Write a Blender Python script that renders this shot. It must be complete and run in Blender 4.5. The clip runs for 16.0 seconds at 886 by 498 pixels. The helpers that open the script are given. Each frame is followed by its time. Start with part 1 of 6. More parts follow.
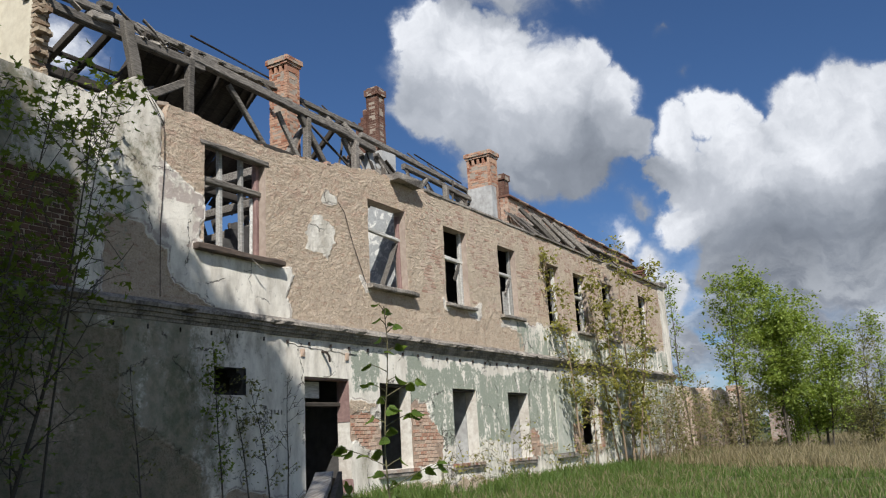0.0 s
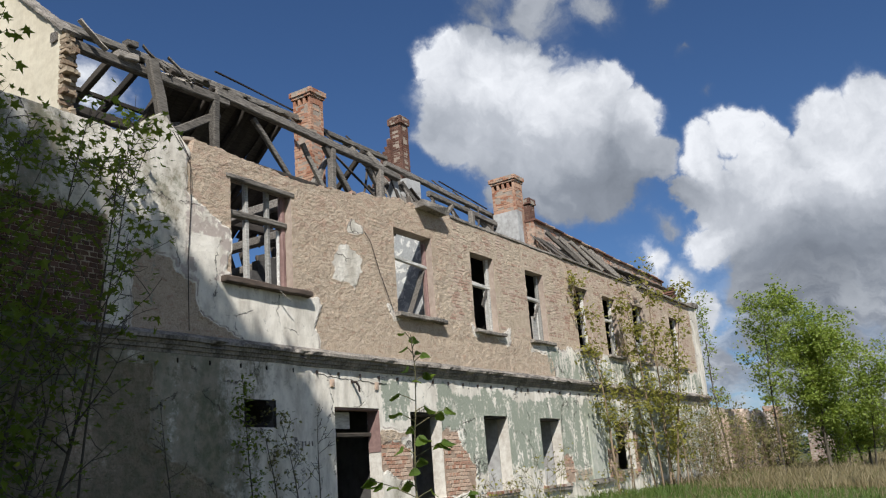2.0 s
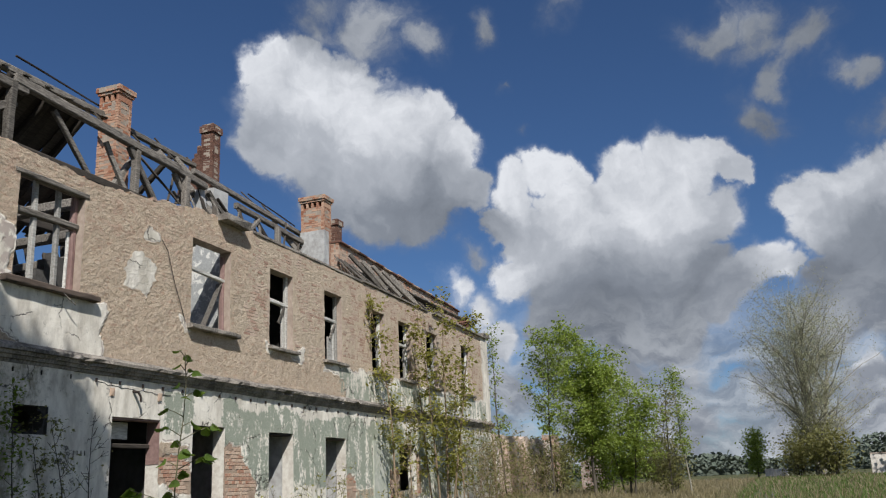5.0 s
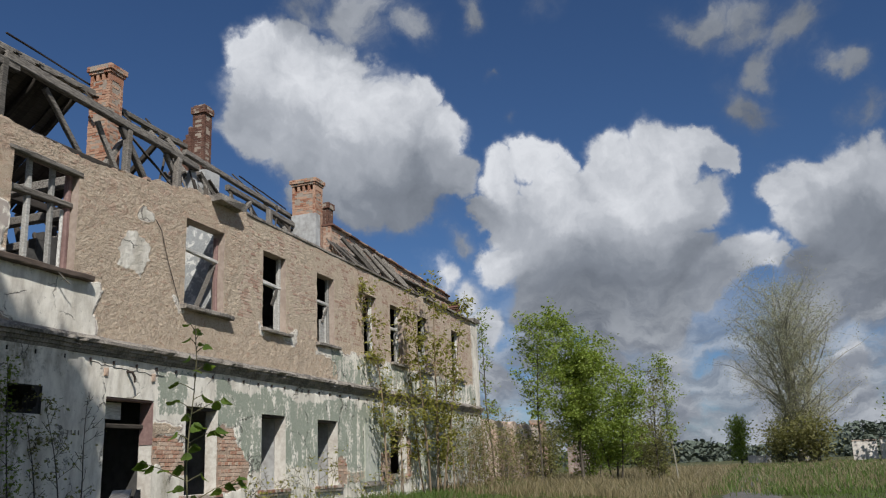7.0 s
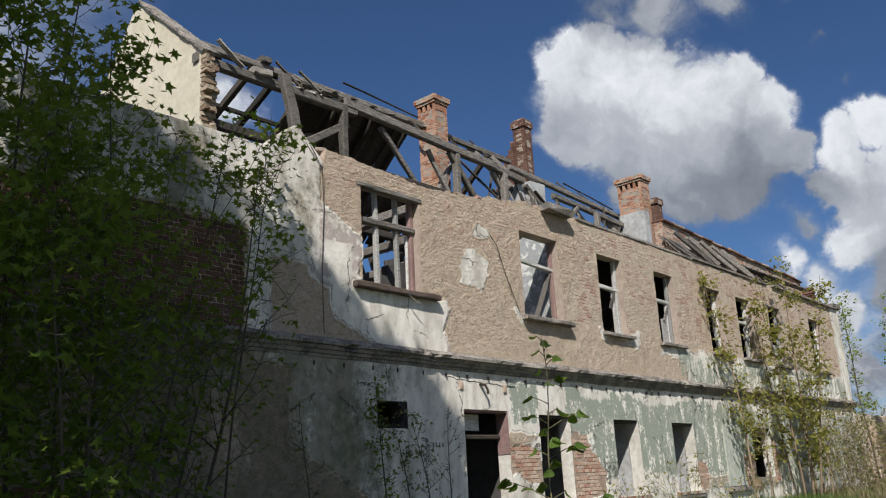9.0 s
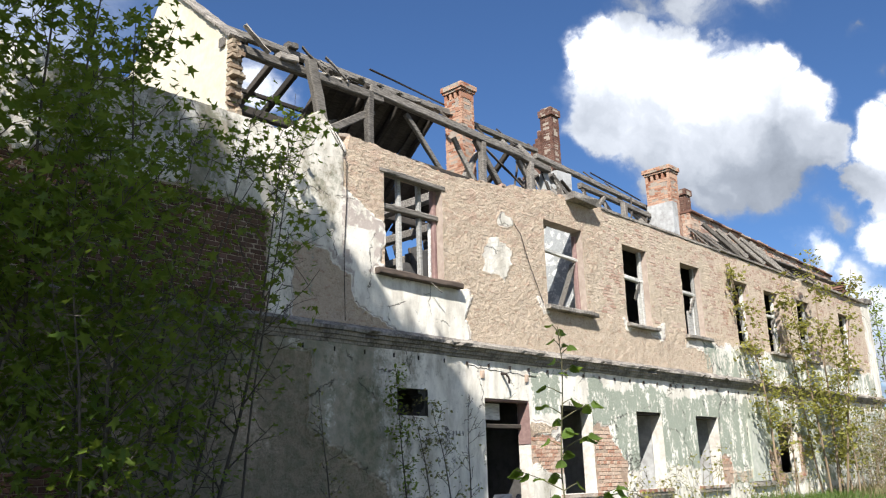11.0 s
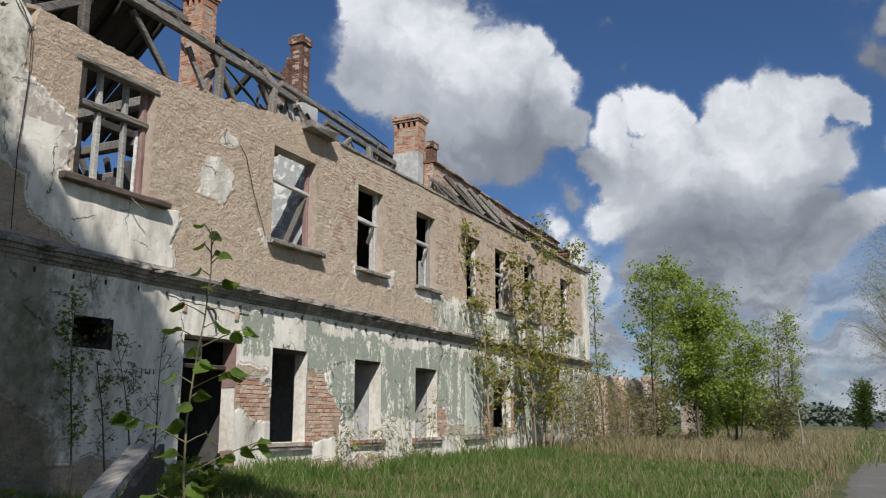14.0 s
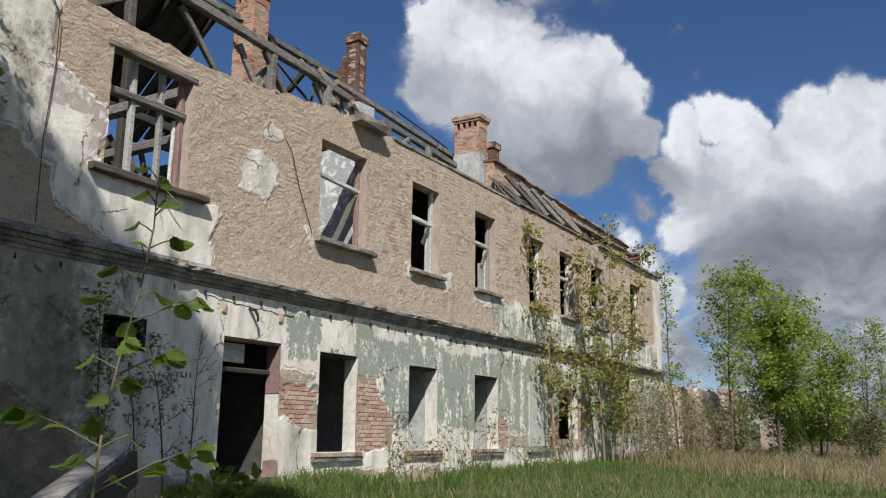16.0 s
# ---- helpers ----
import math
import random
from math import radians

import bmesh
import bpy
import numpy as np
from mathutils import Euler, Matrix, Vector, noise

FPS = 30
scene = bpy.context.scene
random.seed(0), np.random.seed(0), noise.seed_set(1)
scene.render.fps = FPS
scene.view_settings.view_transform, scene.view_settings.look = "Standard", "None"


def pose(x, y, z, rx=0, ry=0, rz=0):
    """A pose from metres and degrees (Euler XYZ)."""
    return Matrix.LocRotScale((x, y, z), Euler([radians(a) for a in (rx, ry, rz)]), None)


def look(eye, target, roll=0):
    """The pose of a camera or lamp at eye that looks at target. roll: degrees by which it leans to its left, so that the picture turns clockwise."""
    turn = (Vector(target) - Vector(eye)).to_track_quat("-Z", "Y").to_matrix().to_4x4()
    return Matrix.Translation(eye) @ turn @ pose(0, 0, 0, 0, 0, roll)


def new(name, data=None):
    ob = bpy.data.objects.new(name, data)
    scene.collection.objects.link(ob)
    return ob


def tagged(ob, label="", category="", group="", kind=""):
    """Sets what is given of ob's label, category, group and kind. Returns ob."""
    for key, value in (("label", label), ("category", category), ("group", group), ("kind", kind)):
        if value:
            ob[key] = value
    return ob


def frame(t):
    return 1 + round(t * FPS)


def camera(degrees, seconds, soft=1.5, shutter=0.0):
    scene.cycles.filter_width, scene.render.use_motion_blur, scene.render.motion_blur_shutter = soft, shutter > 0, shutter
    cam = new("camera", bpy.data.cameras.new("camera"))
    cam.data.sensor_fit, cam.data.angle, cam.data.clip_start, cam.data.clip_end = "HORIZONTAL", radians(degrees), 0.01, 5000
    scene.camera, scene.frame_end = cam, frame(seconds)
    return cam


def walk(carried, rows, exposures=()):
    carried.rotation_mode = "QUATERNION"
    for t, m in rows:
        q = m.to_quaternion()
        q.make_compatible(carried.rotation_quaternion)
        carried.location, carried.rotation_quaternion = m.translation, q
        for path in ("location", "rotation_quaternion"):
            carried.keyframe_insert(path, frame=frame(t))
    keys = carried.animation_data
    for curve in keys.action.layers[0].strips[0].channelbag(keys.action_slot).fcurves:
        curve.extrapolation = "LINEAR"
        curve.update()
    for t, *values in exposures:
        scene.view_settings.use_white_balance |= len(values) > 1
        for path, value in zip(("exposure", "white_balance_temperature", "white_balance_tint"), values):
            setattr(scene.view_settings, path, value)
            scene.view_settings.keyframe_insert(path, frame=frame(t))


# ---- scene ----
cam = camera(54.0, 16.0, soft=1.2)
PATH = [
    (0, (-12.406, -10.419, 0.839), (-10.727, -9.428, 1.283), -3.2),
    (0.5, (-12.368, -10.41, 0.835), (-10.7, -9.411, 1.302), -2.6),
    (1, (-12.352, -10.397, 0.838), (-10.687, -9.393, 1.305), -3.4),
    (1.5, (-12.337, -10.395, 0.859), (-10.691, -9.369, 1.35), -3.5),
    (2, (-12.348, -10.4, 0.852), (-10.713, -9.367, 1.359), -4.4),
    (2.5, (-12.335, -10.404, 0.866), (-10.7, -9.372, 1.381), -4.4),
    (3, (-12.361, -10.434, 0.864), (-10.714, -9.429, 1.393), -4.0),
    (3.5, (-12.379, -10.432, 0.866), (-10.715, -9.474, 1.423), -3.4),
    (4, (-12.431, -10.485, 0.846), (-10.741, -9.572, 1.405), -2.8),
    (4.5, (-12.511, -10.566, 0.831), (-10.765, -9.758, 1.38), -2.9),
    (5, (-12.732, -10.864, 0.819), (-10.911, -10.222, 1.341), -2.6),
    (5.2, (-12.795, -10.862, 0.808), (-10.943, -10.305, 1.317), -2.4),
    (7.3, (-12.715, -10.65, 0.755), (-10.886, -9.999, 1.235), -2.3),
    (7.5, (-12.644, -10.642, 0.755), (-10.841, -9.92, 1.233), -2.9),
    (8, (-12.478, -10.533, 0.787), (-10.762, -9.624, 1.269), -3.5),
    (8.5, (-12.382, -10.449, 0.809), (-10.776, -9.362, 1.3), -3.4),
    (9, (-12.463, -10.431, 0.842), (-11.001, -9.174, 1.373), -3.1),
    (9.2, (-12.527, -10.424, 0.846), (-11.126, -9.105, 1.392), -3.2),
    (11.3, (-12.244, -10.441, 0.839), (-10.805, -9.147, 1.342), -1.2),
    (11.5, (-12.128, -10.402, 0.849), (-10.611, -9.203, 1.359), -1.0),
    (12, (-11.941, -10.321, 0.819), (-10.363, -9.219, 1.363), 0.6),
    (12.5, (-11.671, -10.15, 0.818), (-9.98, -9.193, 1.296), 0.6),
    (13, (-11.371, -10.15, 0.847), (-9.712, -9.147, 1.338), -0.9),
    (13.5, (-11.157, -10.089, 0.821), (-9.446, -9.158, 1.275), 0.5),
    (14, (-10.931, -10.006, 0.837), (-9.166, -9.149, 1.227), 0.1),
    (14.5, (-10.652, -9.81, 0.831), (-8.901, -8.94, 1.253), -0.2),
    (15, (-10.302, -9.96, 0.817), (-8.614, -8.943, 1.157), 0.7),
    (15.5, (-10.047, -9.764, 0.8), (-8.348, -8.779, 1.181), 1.9),
    (16, (-9.842, -9.721, 0.803), (-8.157, -8.726, 1.218), 0.7),
]
walk(cam, [(t, look(eye, target, roll)) for t, eye, target, roll in PATH], (
    (0.0, 0.27, 6200, 10), (1.5, 0.26, 6200, 10), (2.5, 0.24, 6200, 10), (3.5, 0.17, 6200, 10), (4.0, 0.12, 6200, 10), (4.5, 0.08, 6200, 10), (5.2, 0.03, 6200, 10),
    (7.3, -0.07, 6200, 10), (8.0, -0.04, 6200, 10), (8.5, 0.06, 6200, 10), (9.2, 0.16, 6200, 10), (11.3, 1.0, 6200, 10), (11.5, 0.96, 6200, 10), (12.0, 0.70, 6200, 10),
    (12.5, 0.45, 6200, 10), (13.0, 0.30, 6200, 10), (13.5, 0.22, 6200, 10), (14.0, 0.14, 6200, 10), (15.0, 0.12, 6200, 10), (15.5, 0.18, 6200, 10), (16.0, 0.18, 6200, 10)))

# ---- world: sky with cumulus clouds, one sun ----
SUN = Vector((-0.58, -0.42, 0.70)).normalized()
CLOUD_A = [
    (28.7, 26.8, 2.6, 1.00),
    (25.3, 26.3, 2.3, 1.00),
    (30.9, 26.6, 1.8, 1.00),
    (26.4, 24.0, 3.9, 1.00),
    (30.3, 23.7, 2.9, 0.95),
    (20.2, 23.6, 1.7, 1.00),
    (18.3, 21.4, 1.9, 0.95),
    (22.5, 21.4, 3.9, 0.85),
    (27.2, 20.5, 3.5, 0.72),
    (31.3, 22.3, 2.2, 0.70),
    (24.9, 18.1, 3.2, 0.45),
    (21.0, 18.4, 3.3, 0.32),
    (28.0, 18.5, 2.4, 0.45),
    (18.0, 18.8, 1.7, 0.60),
]
CLOUD_B = [
    (12.3, 17.3, 2.0, 0.97),
    (10.5, 17.4, 1.8, 0.97),
    (13.8, 14.9, 1.8, 0.85),
    (12.3, 19.0, 1.8, 1.00),
    (14.5, 18.2, 1.6, 0.95),
    (10.8, 19.1, 1.4, 1.00),
    (7.0, 18.5, 2.2, 1.00),
    (3.3, 18.8, 2.2, 1.00),
    (1.4, 19.0, 1.4, 1.00),
    (0.3, 18.2, 1.0, 0.90),
    (9.9, 16.0, 3.3, 0.95),
    (5.5, 15.6, 4.0, 0.95),
    (2.3, 15.9, 2.2, 0.85),
    (14.1, 16.2, 2.2, 0.75),
    (16.0, 16.3, 1.3, 0.50),
    (15.1, 13.3, 1.8, 0.90),
    (11.3, 13.2, 3.3, 0.55),
    (7.3, 12.1, 3.6, 0.25),
    (3.3, 12.1, 3.3, 0.30),
    (-0.5, 12.2, 1.9, 1.00),
    (-2.3, 12.0, 1.3, 0.95),
    (1.0, 11.1, 2.2, 0.55),
    (11.5, 10.3, 2.5, 0.20),
    (8.0, 9.3, 2.8, 0.20),
    (4.4, 9.3, 2.8, 0.28),
]
CLOUD_C = [
    (-3.5, 16.3, 1.4, 0.90),
    (-5.0, 16.4, 1.8, 0.95),
    (-7.4, 16.3, 2.2, 0.95),
    (-9.2, 15.7, 2.2, 0.90),
    (-4.3, 14.3, 2.2, 0.80),
    (-6.9, 13.2, 2.9, 0.60),
    (-5.9, 10.6, 2.9, 0.25),
    (-8.3, 10.3, 3.0, 0.25),
    (-4.3, 8.8, 2.0, 0.45),
    (-9.3, 12.8, 3.7, 0.50),
]
CLOUD_D = [
    (27.9, 30.1, 3.2, 0.50),
    (23.8, 29.8, 3.5, 0.55),
    (20.1, 29.1, 2.0, 0.50),
    (15.7, 29.6, 1.3, 0.40),
    (0.7, 27.0, 2.2, 0.45),
    (-2.6, 26.7, 3.0, 0.45),
    (-5.9, 25.3, 2.6, 0.45),
    (-3.6, 23.6, 1.7, 0.40),
    (-2.5, 21.2, 2.2, 0.30),
    (-9.3, 22.5, 1.6, 0.45),
    (-9.4, 19.5, 1.9, 0.45),
    (13.4, 25.1, 0.7, 0.45),
    (13.3, 22.2, 0.9, 0.35),
    (17.9, 14.2, 1.4, 0.50),
    (18.6, 12.1, 1.6, 1.00),
    (16.9, 10.8, 1.7, 0.90),
    (9.7, 30.2, 1.5, 0.50),
    (55.5, 25.0, 2.6, 0.95),
    (58.5, 24.0, 3.0, 0.80),
]
CLOUD_E = [
    (15.8, 8.9, 1.7, 0.90),
    (11.9, 6.8, 2.2, 0.45),
    (7.6, 5.5, 2.2, 0.55),
    (3.7, 6.0, 1.5, 0.75),
    (-6.1, 5.3, 1.7, 0.95),
    (-0.9, 4.6, 2.2, 0.40),
    (-6.1, 3.2, 2.2, 0.50),
    (4.4, 2.5, 3.0, 0.55),
    (15.6, 5.6, 1.9, 0.50),
    (-2.8, 1.8, 3.4, 0.50),
    (10.7, 3.5, 3.4, 0.50),
    (-7.0, 0.9, 3.0, 0.60),
]


class Nodes:
    """Short hand for a node tree."""
    def __init__(self, tree):
        self.t = tree
        tree.nodes.clear()

    def n(self, kind, ins=(), op="", clamp=False, smooth=False, blend=""):
        node = self.t.nodes.new(kind)
        if op:
            node.operation = op
        if clamp:
            node.use_clamp = True
        if smooth:
            node.interpolation_type = "SMOOTHSTEP"
        if blend:
            node.data_type, node.blend_type = "RGBA", blend
        for k, v in dict(ins).items():
            if isinstance(v, bpy.types.NodeSocket):
                self.t.links.new(v, node.inputs[k])
            else:
                node.inputs[k].default_value = v
        return node

    def math(self, op, a, b=0.0, c=None, clamp=False):
        ins = {0: a, 1: b}
        if c is not None:
            ins[2] = c
        return self.n("ShaderNodeMath", ins, op=op, clamp=clamp).outputs[0]

    def vmath(self, op, a, b):
        return self.n("ShaderNodeVectorMath", {0: a, 1: b}, op=op)

    def noise(self, vec, scale, detail=4.0, rough=0.55, dist=0.0):
        return self.n("ShaderNodeTexNoise", {"Vector": vec, "Scale": scale, "Detail": detail, "Roughness": rough, "Distortion": dist}).outputs[0]

    def step(self, v, lo, hi, a=0.0, b=1.0):
        return self.n("ShaderNodeMapRange", {0: v, 1: lo, 2: hi, 3: a, 4: b}, smooth=True).outputs[0]

    def mix(self, f, a, b, blend="MIX"):
        node = self.n("ShaderNodeMix", {0: f, 6: a, 7: b}, blend=blend)
        return node.outputs[2]

    def stretch(self, vec, sx, sy, sz):
        return self.n("ShaderNodeMapping", {0: vec, 3: (sx, sy, sz)}).outputs[0]


def make_world():
    world = bpy.data.worlds.new("sky")
    scene.world = world
    world.use_nodes = True
    g = Nodes(world.node_tree)
    out = g.n("ShaderNodeOutputWorld")
    sky = g.n("ShaderNodeTexSky")
    sky.sky_type, sky.sun_disc = "NISHITA", False
    sky.sun_elevation, sky.sun_rotation = math.asin(SUN.z), math.atan2(SUN.x, SUN.y)
    sky.altitude, sky.air_density, sky.dust_density, sky.ozone_density = 600.0, 1.0, 0.4, 4.0
    ray = g.n("ShaderNodeTexCoord").outputs["Generated"]
    # billowing edges: bend the direction with two sizes of noise
    big = g.n("ShaderNodeTexNoise", {"Vector": ray, "Scale": 8.5, "Detail": 7.0, "Roughness": 0.57}).outputs[1]
    bend = g.vmath("SUBTRACT", big, (0.5, 0.5, 0.5)).outputs[0]
    bend = g.n("ShaderNodeVectorMath", {0: bend, 3: 0.115}, op="SCALE").outputs[0]
    p = g.vmath("ADD", ray, bend).outputs[0]
    field, weight, light = 0.0, 0.0001, 0.0
    blobs = [(b, 1.0) for b in CLOUD_A + CLOUD_B + CLOUD_C] + [(b, 0.48) for b in CLOUD_D] + [(b, 0.7) for b in CLOUD_E]
    for (az, el, r, bright), thick in blobs:
        c = (math.cos(radians(el)) * math.cos(radians(az)), math.cos(radians(el)) * math.sin(radians(az)), math.sin(radians(el)))
        d = g.vmath("DISTANCE", p, c).outputs[1]
        w = g.math("SUBTRACT", 1.25, g.math("DIVIDE", d, radians(r) * 1.12), clamp=True)
        field = g.math("MAXIMUM", field, g.math("MULTIPLY", w, thick))
        w2 = g.math("MULTIPLY", w, w)
        weight = g.math("ADD", weight, w2)
        light = g.math("MULTIPLY_ADD", w2, bright, light)
    light = g.math("MULTIPLY_ADD", g.math("DIVIDE", light, weight), 1.12, -0.17)
    # scattered clouds in the rest of the sky
    z = g.n("ShaderNodeSeparateXYZ", {0: ray}).outputs
    behind = g.step(z[0], 0.45, 0.2)
    far = g.math("MULTIPLY", g.step(g.noise(g.stretch(ray, 1, 1, 1.8), 3.0, 7.0, 0.6), 0.45, 0.60), behind)
    fine = g.noise(p, 24.0, 6.0, 0.55)
    lump = g.noise(p, 11.0, 4.0, 0.5)
    dens = g.math("MULTIPLY_ADD", g.math("SUBTRACT", fine, 0.5), 0.52, field)
    mask = g.step(dens, 0.10, 0.52)
    light = g.math("ADD", light, g.math("MULTIPLY", g.math("SUBTRACT", lump, 0.5), 0.75))
    light = g.math("ADD", light, g.math("MULTIPLY", g.math("SUBTRACT", fine, 0.5), 0.45))
    edge = g.step(dens, 0.20, 0.75)
    cloud = g.n("ShaderNodeValToRGB", {0: light})
    ramp = cloud.color_ramp
    ramp.elements[0].position, ramp.elements[0].color = 0.05, (1.55, 1.72, 2.0, 1)
    ramp.elements[1].position, ramp.elements[1].color = 1.0, (8.3, 8.3, 8.4, 1)
    for at, tone in ((0.40, (2.6, 2.8, 3.15, 1)), (0.75, (4.9, 5.05, 5.35, 1))):
        ramp.elements.new(at).color = tone
    blue = g.mix(1.0, sky.outputs[0], (0.47, 0.57, 0.69, 1), "MULTIPLY")
    col = g.mix(g.math("MULTIPLY", mask, g.step(edge, -0.2, 0.6)), blue, cloud.outputs[0])
    low = g.math("MULTIPLY", g.step(z[2], 0.24, 0.08), g.step(g.noise(g.stretch(p, 1, 1, 3.0), 8.0, 6.0, 0.6), 0.30, 0.50))
    band = g.noise(g.stretch(p, 1, 1, 2.6), 13.0, 5.0, 0.6)
    col = g.mix(g.math("MULTIPLY", low, 0.85), col, g.mix(g.step(band, 0.36, 0.66), (2.3, 2.5, 2.9, 1), (5.4, 5.55, 5.8, 1)))
    col = g.mix(g.math("MULTIPLY", far, 0.8), col, (6.5, 6.7, 7.0, 1))
    back = g.n("ShaderNodeBackground", {0: col, 1: 0.092})
    g.t.links.new(back.outputs[0], out.inputs[0])


make_world()
sun = new("sun", bpy.data.lights.new("sun", "SUN"))
sun.data.energy, sun.data.angle, sun.data.color = 5.0, radians(0.53), (1.0, 0.95, 0.86)
sun.matrix_world = look(SUN * 60, (0, 0, 0))

# ---- materials ----
def material(name, build, rough=0.85, metal=0.0, bump=None):
    """build(g, pos) gives colour, bump height, bump strength and distance."""
    m = bpy.data.materials.new(name)
    m.use_nodes = True
    g = Nodes(m.node_tree)
    pos = g.n("ShaderNodeTexCoord").outputs["Object"]
    colour, height, strength, dist = build(g, pos)
    ins = {"Base Color": colour, "Roughness": rough, "Metallic": metal}
    if height is not None:
        ins["Normal"] = g.n("ShaderNodeBump", {"Height": height, "Strength": strength, "Distance": dist}).outputs[0]
    bsdf = g.n("ShaderNodeBsdfPrincipled", ins)
    bsdf.inputs["Specular IOR Level"].default_value = 0.25
    out = g.n("ShaderNodeOutputMaterial")
    g.t.links.new(bsdf.outputs[0], out.inputs[0])
    return m


def rgb(r, g, b):
    return (r, g, b, 1.0)


def two_tone(a, b, s1, s2, strength=0.5, dist=0.02, random_shade=0.0):
    def build(g, pos):
        n1, n2 = g.noise(pos, s1, 5.0, 0.6), g.noise(pos, s2, 6.0, 0.65)
        f = g.math("MULTIPLY_ADD", n2, 0.5, g.math("MULTIPLY", n1, 0.5))
        c = g.mix(g.step(f, 0.35, 0.65), a, b)
        if random_shade:
            r = g.n("ShaderNodeObjectInfo").outputs["Random"]
            k = g.math("MULTIPLY_ADD", r, random_shade, 1.0 - random_shade * 0.5)
            c = g.mix(1.0, c, g.n("ShaderNodeCombineColor", {0: k, 1: k, 2: k}).outputs[0], "MULTIPLY")
        return c, n2, strength, dist
    return build


def island_brick(a, b, pale, amount):
    """Bricks joined in one mesh or single: shade by island and by object, with a worn lime film."""
    def build(g, pos):
        r = g.math("ADD", g.n("ShaderNodeNewGeometry").outputs["Random Per Island"], g.n("ShaderNodeObjectInfo").outputs["Random"])
        r = g.math("FRACT", r)
        n = g.noise(pos, 30.0, 5.0, 0.65)
        wash = g.noise(pos, 1.3, 5.0, 0.6)
        c = g.mix(r, a, b)
        c = g.mix(g.math("MULTIPLY", n, 0.4), c, rgb(0.12, 0.08, 0.06))
        f = g.math("MULTIPLY_ADD", g.math("SUBTRACT", n, 0.5), 0.8, g.math("MULTIPLY_ADD", r, 0.35, wash))
        c = g.mix(g.math("MULTIPLY", g.step(f, 0.45, 0.8), amount), c, pale)
        c = g.mix(g.math("MULTIPLY", g.step(g.noise(pos, 0.7, 5.0, 0.6), 0.5, 0.75), 0.35), c, rgb(0.20, 0.165, 0.14))
        return c, n, 0.5, 0.01
    return build


def facade_look(g, pos):
    paint = g.n("ShaderNodeVertexColor").outputs
    zone = g.n("ShaderNodeSeparateColor", {0: paint[0]}).outputs
    n1 = g.noise(pos, 1.7, 6.0, 0.6)
    n2 = g.noise(pos, 6.0, 6.0, 0.62)
    n3 = g.noise(pos, 38.0, 5.0, 0.7)
    drip = g.noise(g.stretch(pos, 2.4, 2.4, 0.9), 1.5, 7.0, 0.68)
    tan = g.mix(g.step(n2, 0.3, 0.7), rgb(0.58, 0.47, 0.355), rgb(0.475, 0.37, 0.275))
    tan = g.mix(g.math("MULTIPLY", g.step(n1, 0.45, 0.75), 0.22), tan, rgb(0.42, 0.35, 0.28))
    tan = g.mix(g.math("MULTIPLY", g.step(n3, 0.5, 0.75), 0.35), tan, rgb(0.25, 0.19, 0.13))
    white = g.mix(g.step(drip, 0.38, 0.72), rgb(0.82, 0.77, 0.68), rgb(0.53, 0.48, 0.41))
    white = g.mix(g.math("MULTIPLY", g.step(n1, 0.52, 0.72), 0.5), white, rgb(0.42, 0.38, 0.33))
    white = g.mix(g.math("MULTIPLY", g.step(n3, 0.60, 0.8), 0.35), white, rgb(0.30, 0.29, 0.26))
    flake = g.noise(pos, 13.0, 6.0, 0.7, 0.6)
    white = g.mix(g.math("MULTIPLY", g.step(flake, 0.60, 0.66), 0.55), white, rgb(0.36, 0.33, 0.29))
    grime = g.noise(g.stretch(pos, 1.0, 1.0, 0.5), 0.9, 6.0, 0.62)
    white = g.mix(g.math("MULTIPLY", g.step(grime, 0.47, 0.70), 0.6), white, rgb(0.34, 0.305, 0.245))
    wob = g.n("ShaderNodeTexNoise", {"Vector": pos, "Scale": 2.2, "Detail": 6.0, "Roughness": 0.65}).outputs[1]
    warped = g.vmath("ADD", pos, g.n("ShaderNodeVectorMath", {0: wob, 3: 0.55}, op="SCALE").outputs[0]).outputs[0]
    cell = g.n("ShaderNodeTexVoronoi", {"Vector": warped, "Scale": 0.75})
    cell.feature = "DISTANCE_TO_EDGE"
    crack = g.math("MULTIPLY", g.step(cell.outputs["Distance"], 0.010, 0.003), g.step(n1, 0.44, 0.56))
    crack = g.math("MULTIPLY", crack, g.step(zone[0], 0.4, 0.6, 0.25, 1.0))
    fleck = g.noise(g.stretch(pos, 1.0, 1.0, 2.6), 5.0, 3.0, 0.55)
    tan = g.mix(g.math("MULTIPLY", g.step(fleck, 0.57, 0.64), 0.45), tan, rgb(0.40, 0.235, 0.165))
    high = g.step(g.n("ShaderNodeSeparateXYZ", {0: pos}).outputs[2], 4.9, 5.7)
    ruddy = g.noise(g.stretch(pos, 1.0, 1.0, 2.0), 3.2, 6.0, 0.7)
    tan = g.mix(g.math("MULTIPLY", g.math("MULTIPLY", g.step(ruddy, 0.48, 0.60), high), 0.55), tan, rgb(0.45, 0.30, 0.225))
    pit = g.noise(pos, 24.0, 4.0, 0.65, 0.5)
    tan = g.mix(g.math("MULTIPLY", g.step(pit, 0.44, 0.34), 0.6), tan, rgb(0.20, 0.15, 0.105))
    tan = g.mix(g.math("MULTIPLY", g.step(pit, 0.56, 0.68), 0.6), tan, rgb(0.64, 0.56, 0.46))
    faded = g.math("MULTIPLY", g.step(zone[0], 0.86, 0.80), g.step(zone[0], 0.62, 0.68))
    white = g.mix(g.math("MULTIPLY", faded, g.step(n2, 0.60, 0.46)), white, g.mix(n1, rgb(0.50, 0.42, 0.37), rgb(0.40, 0.345, 0.31)))
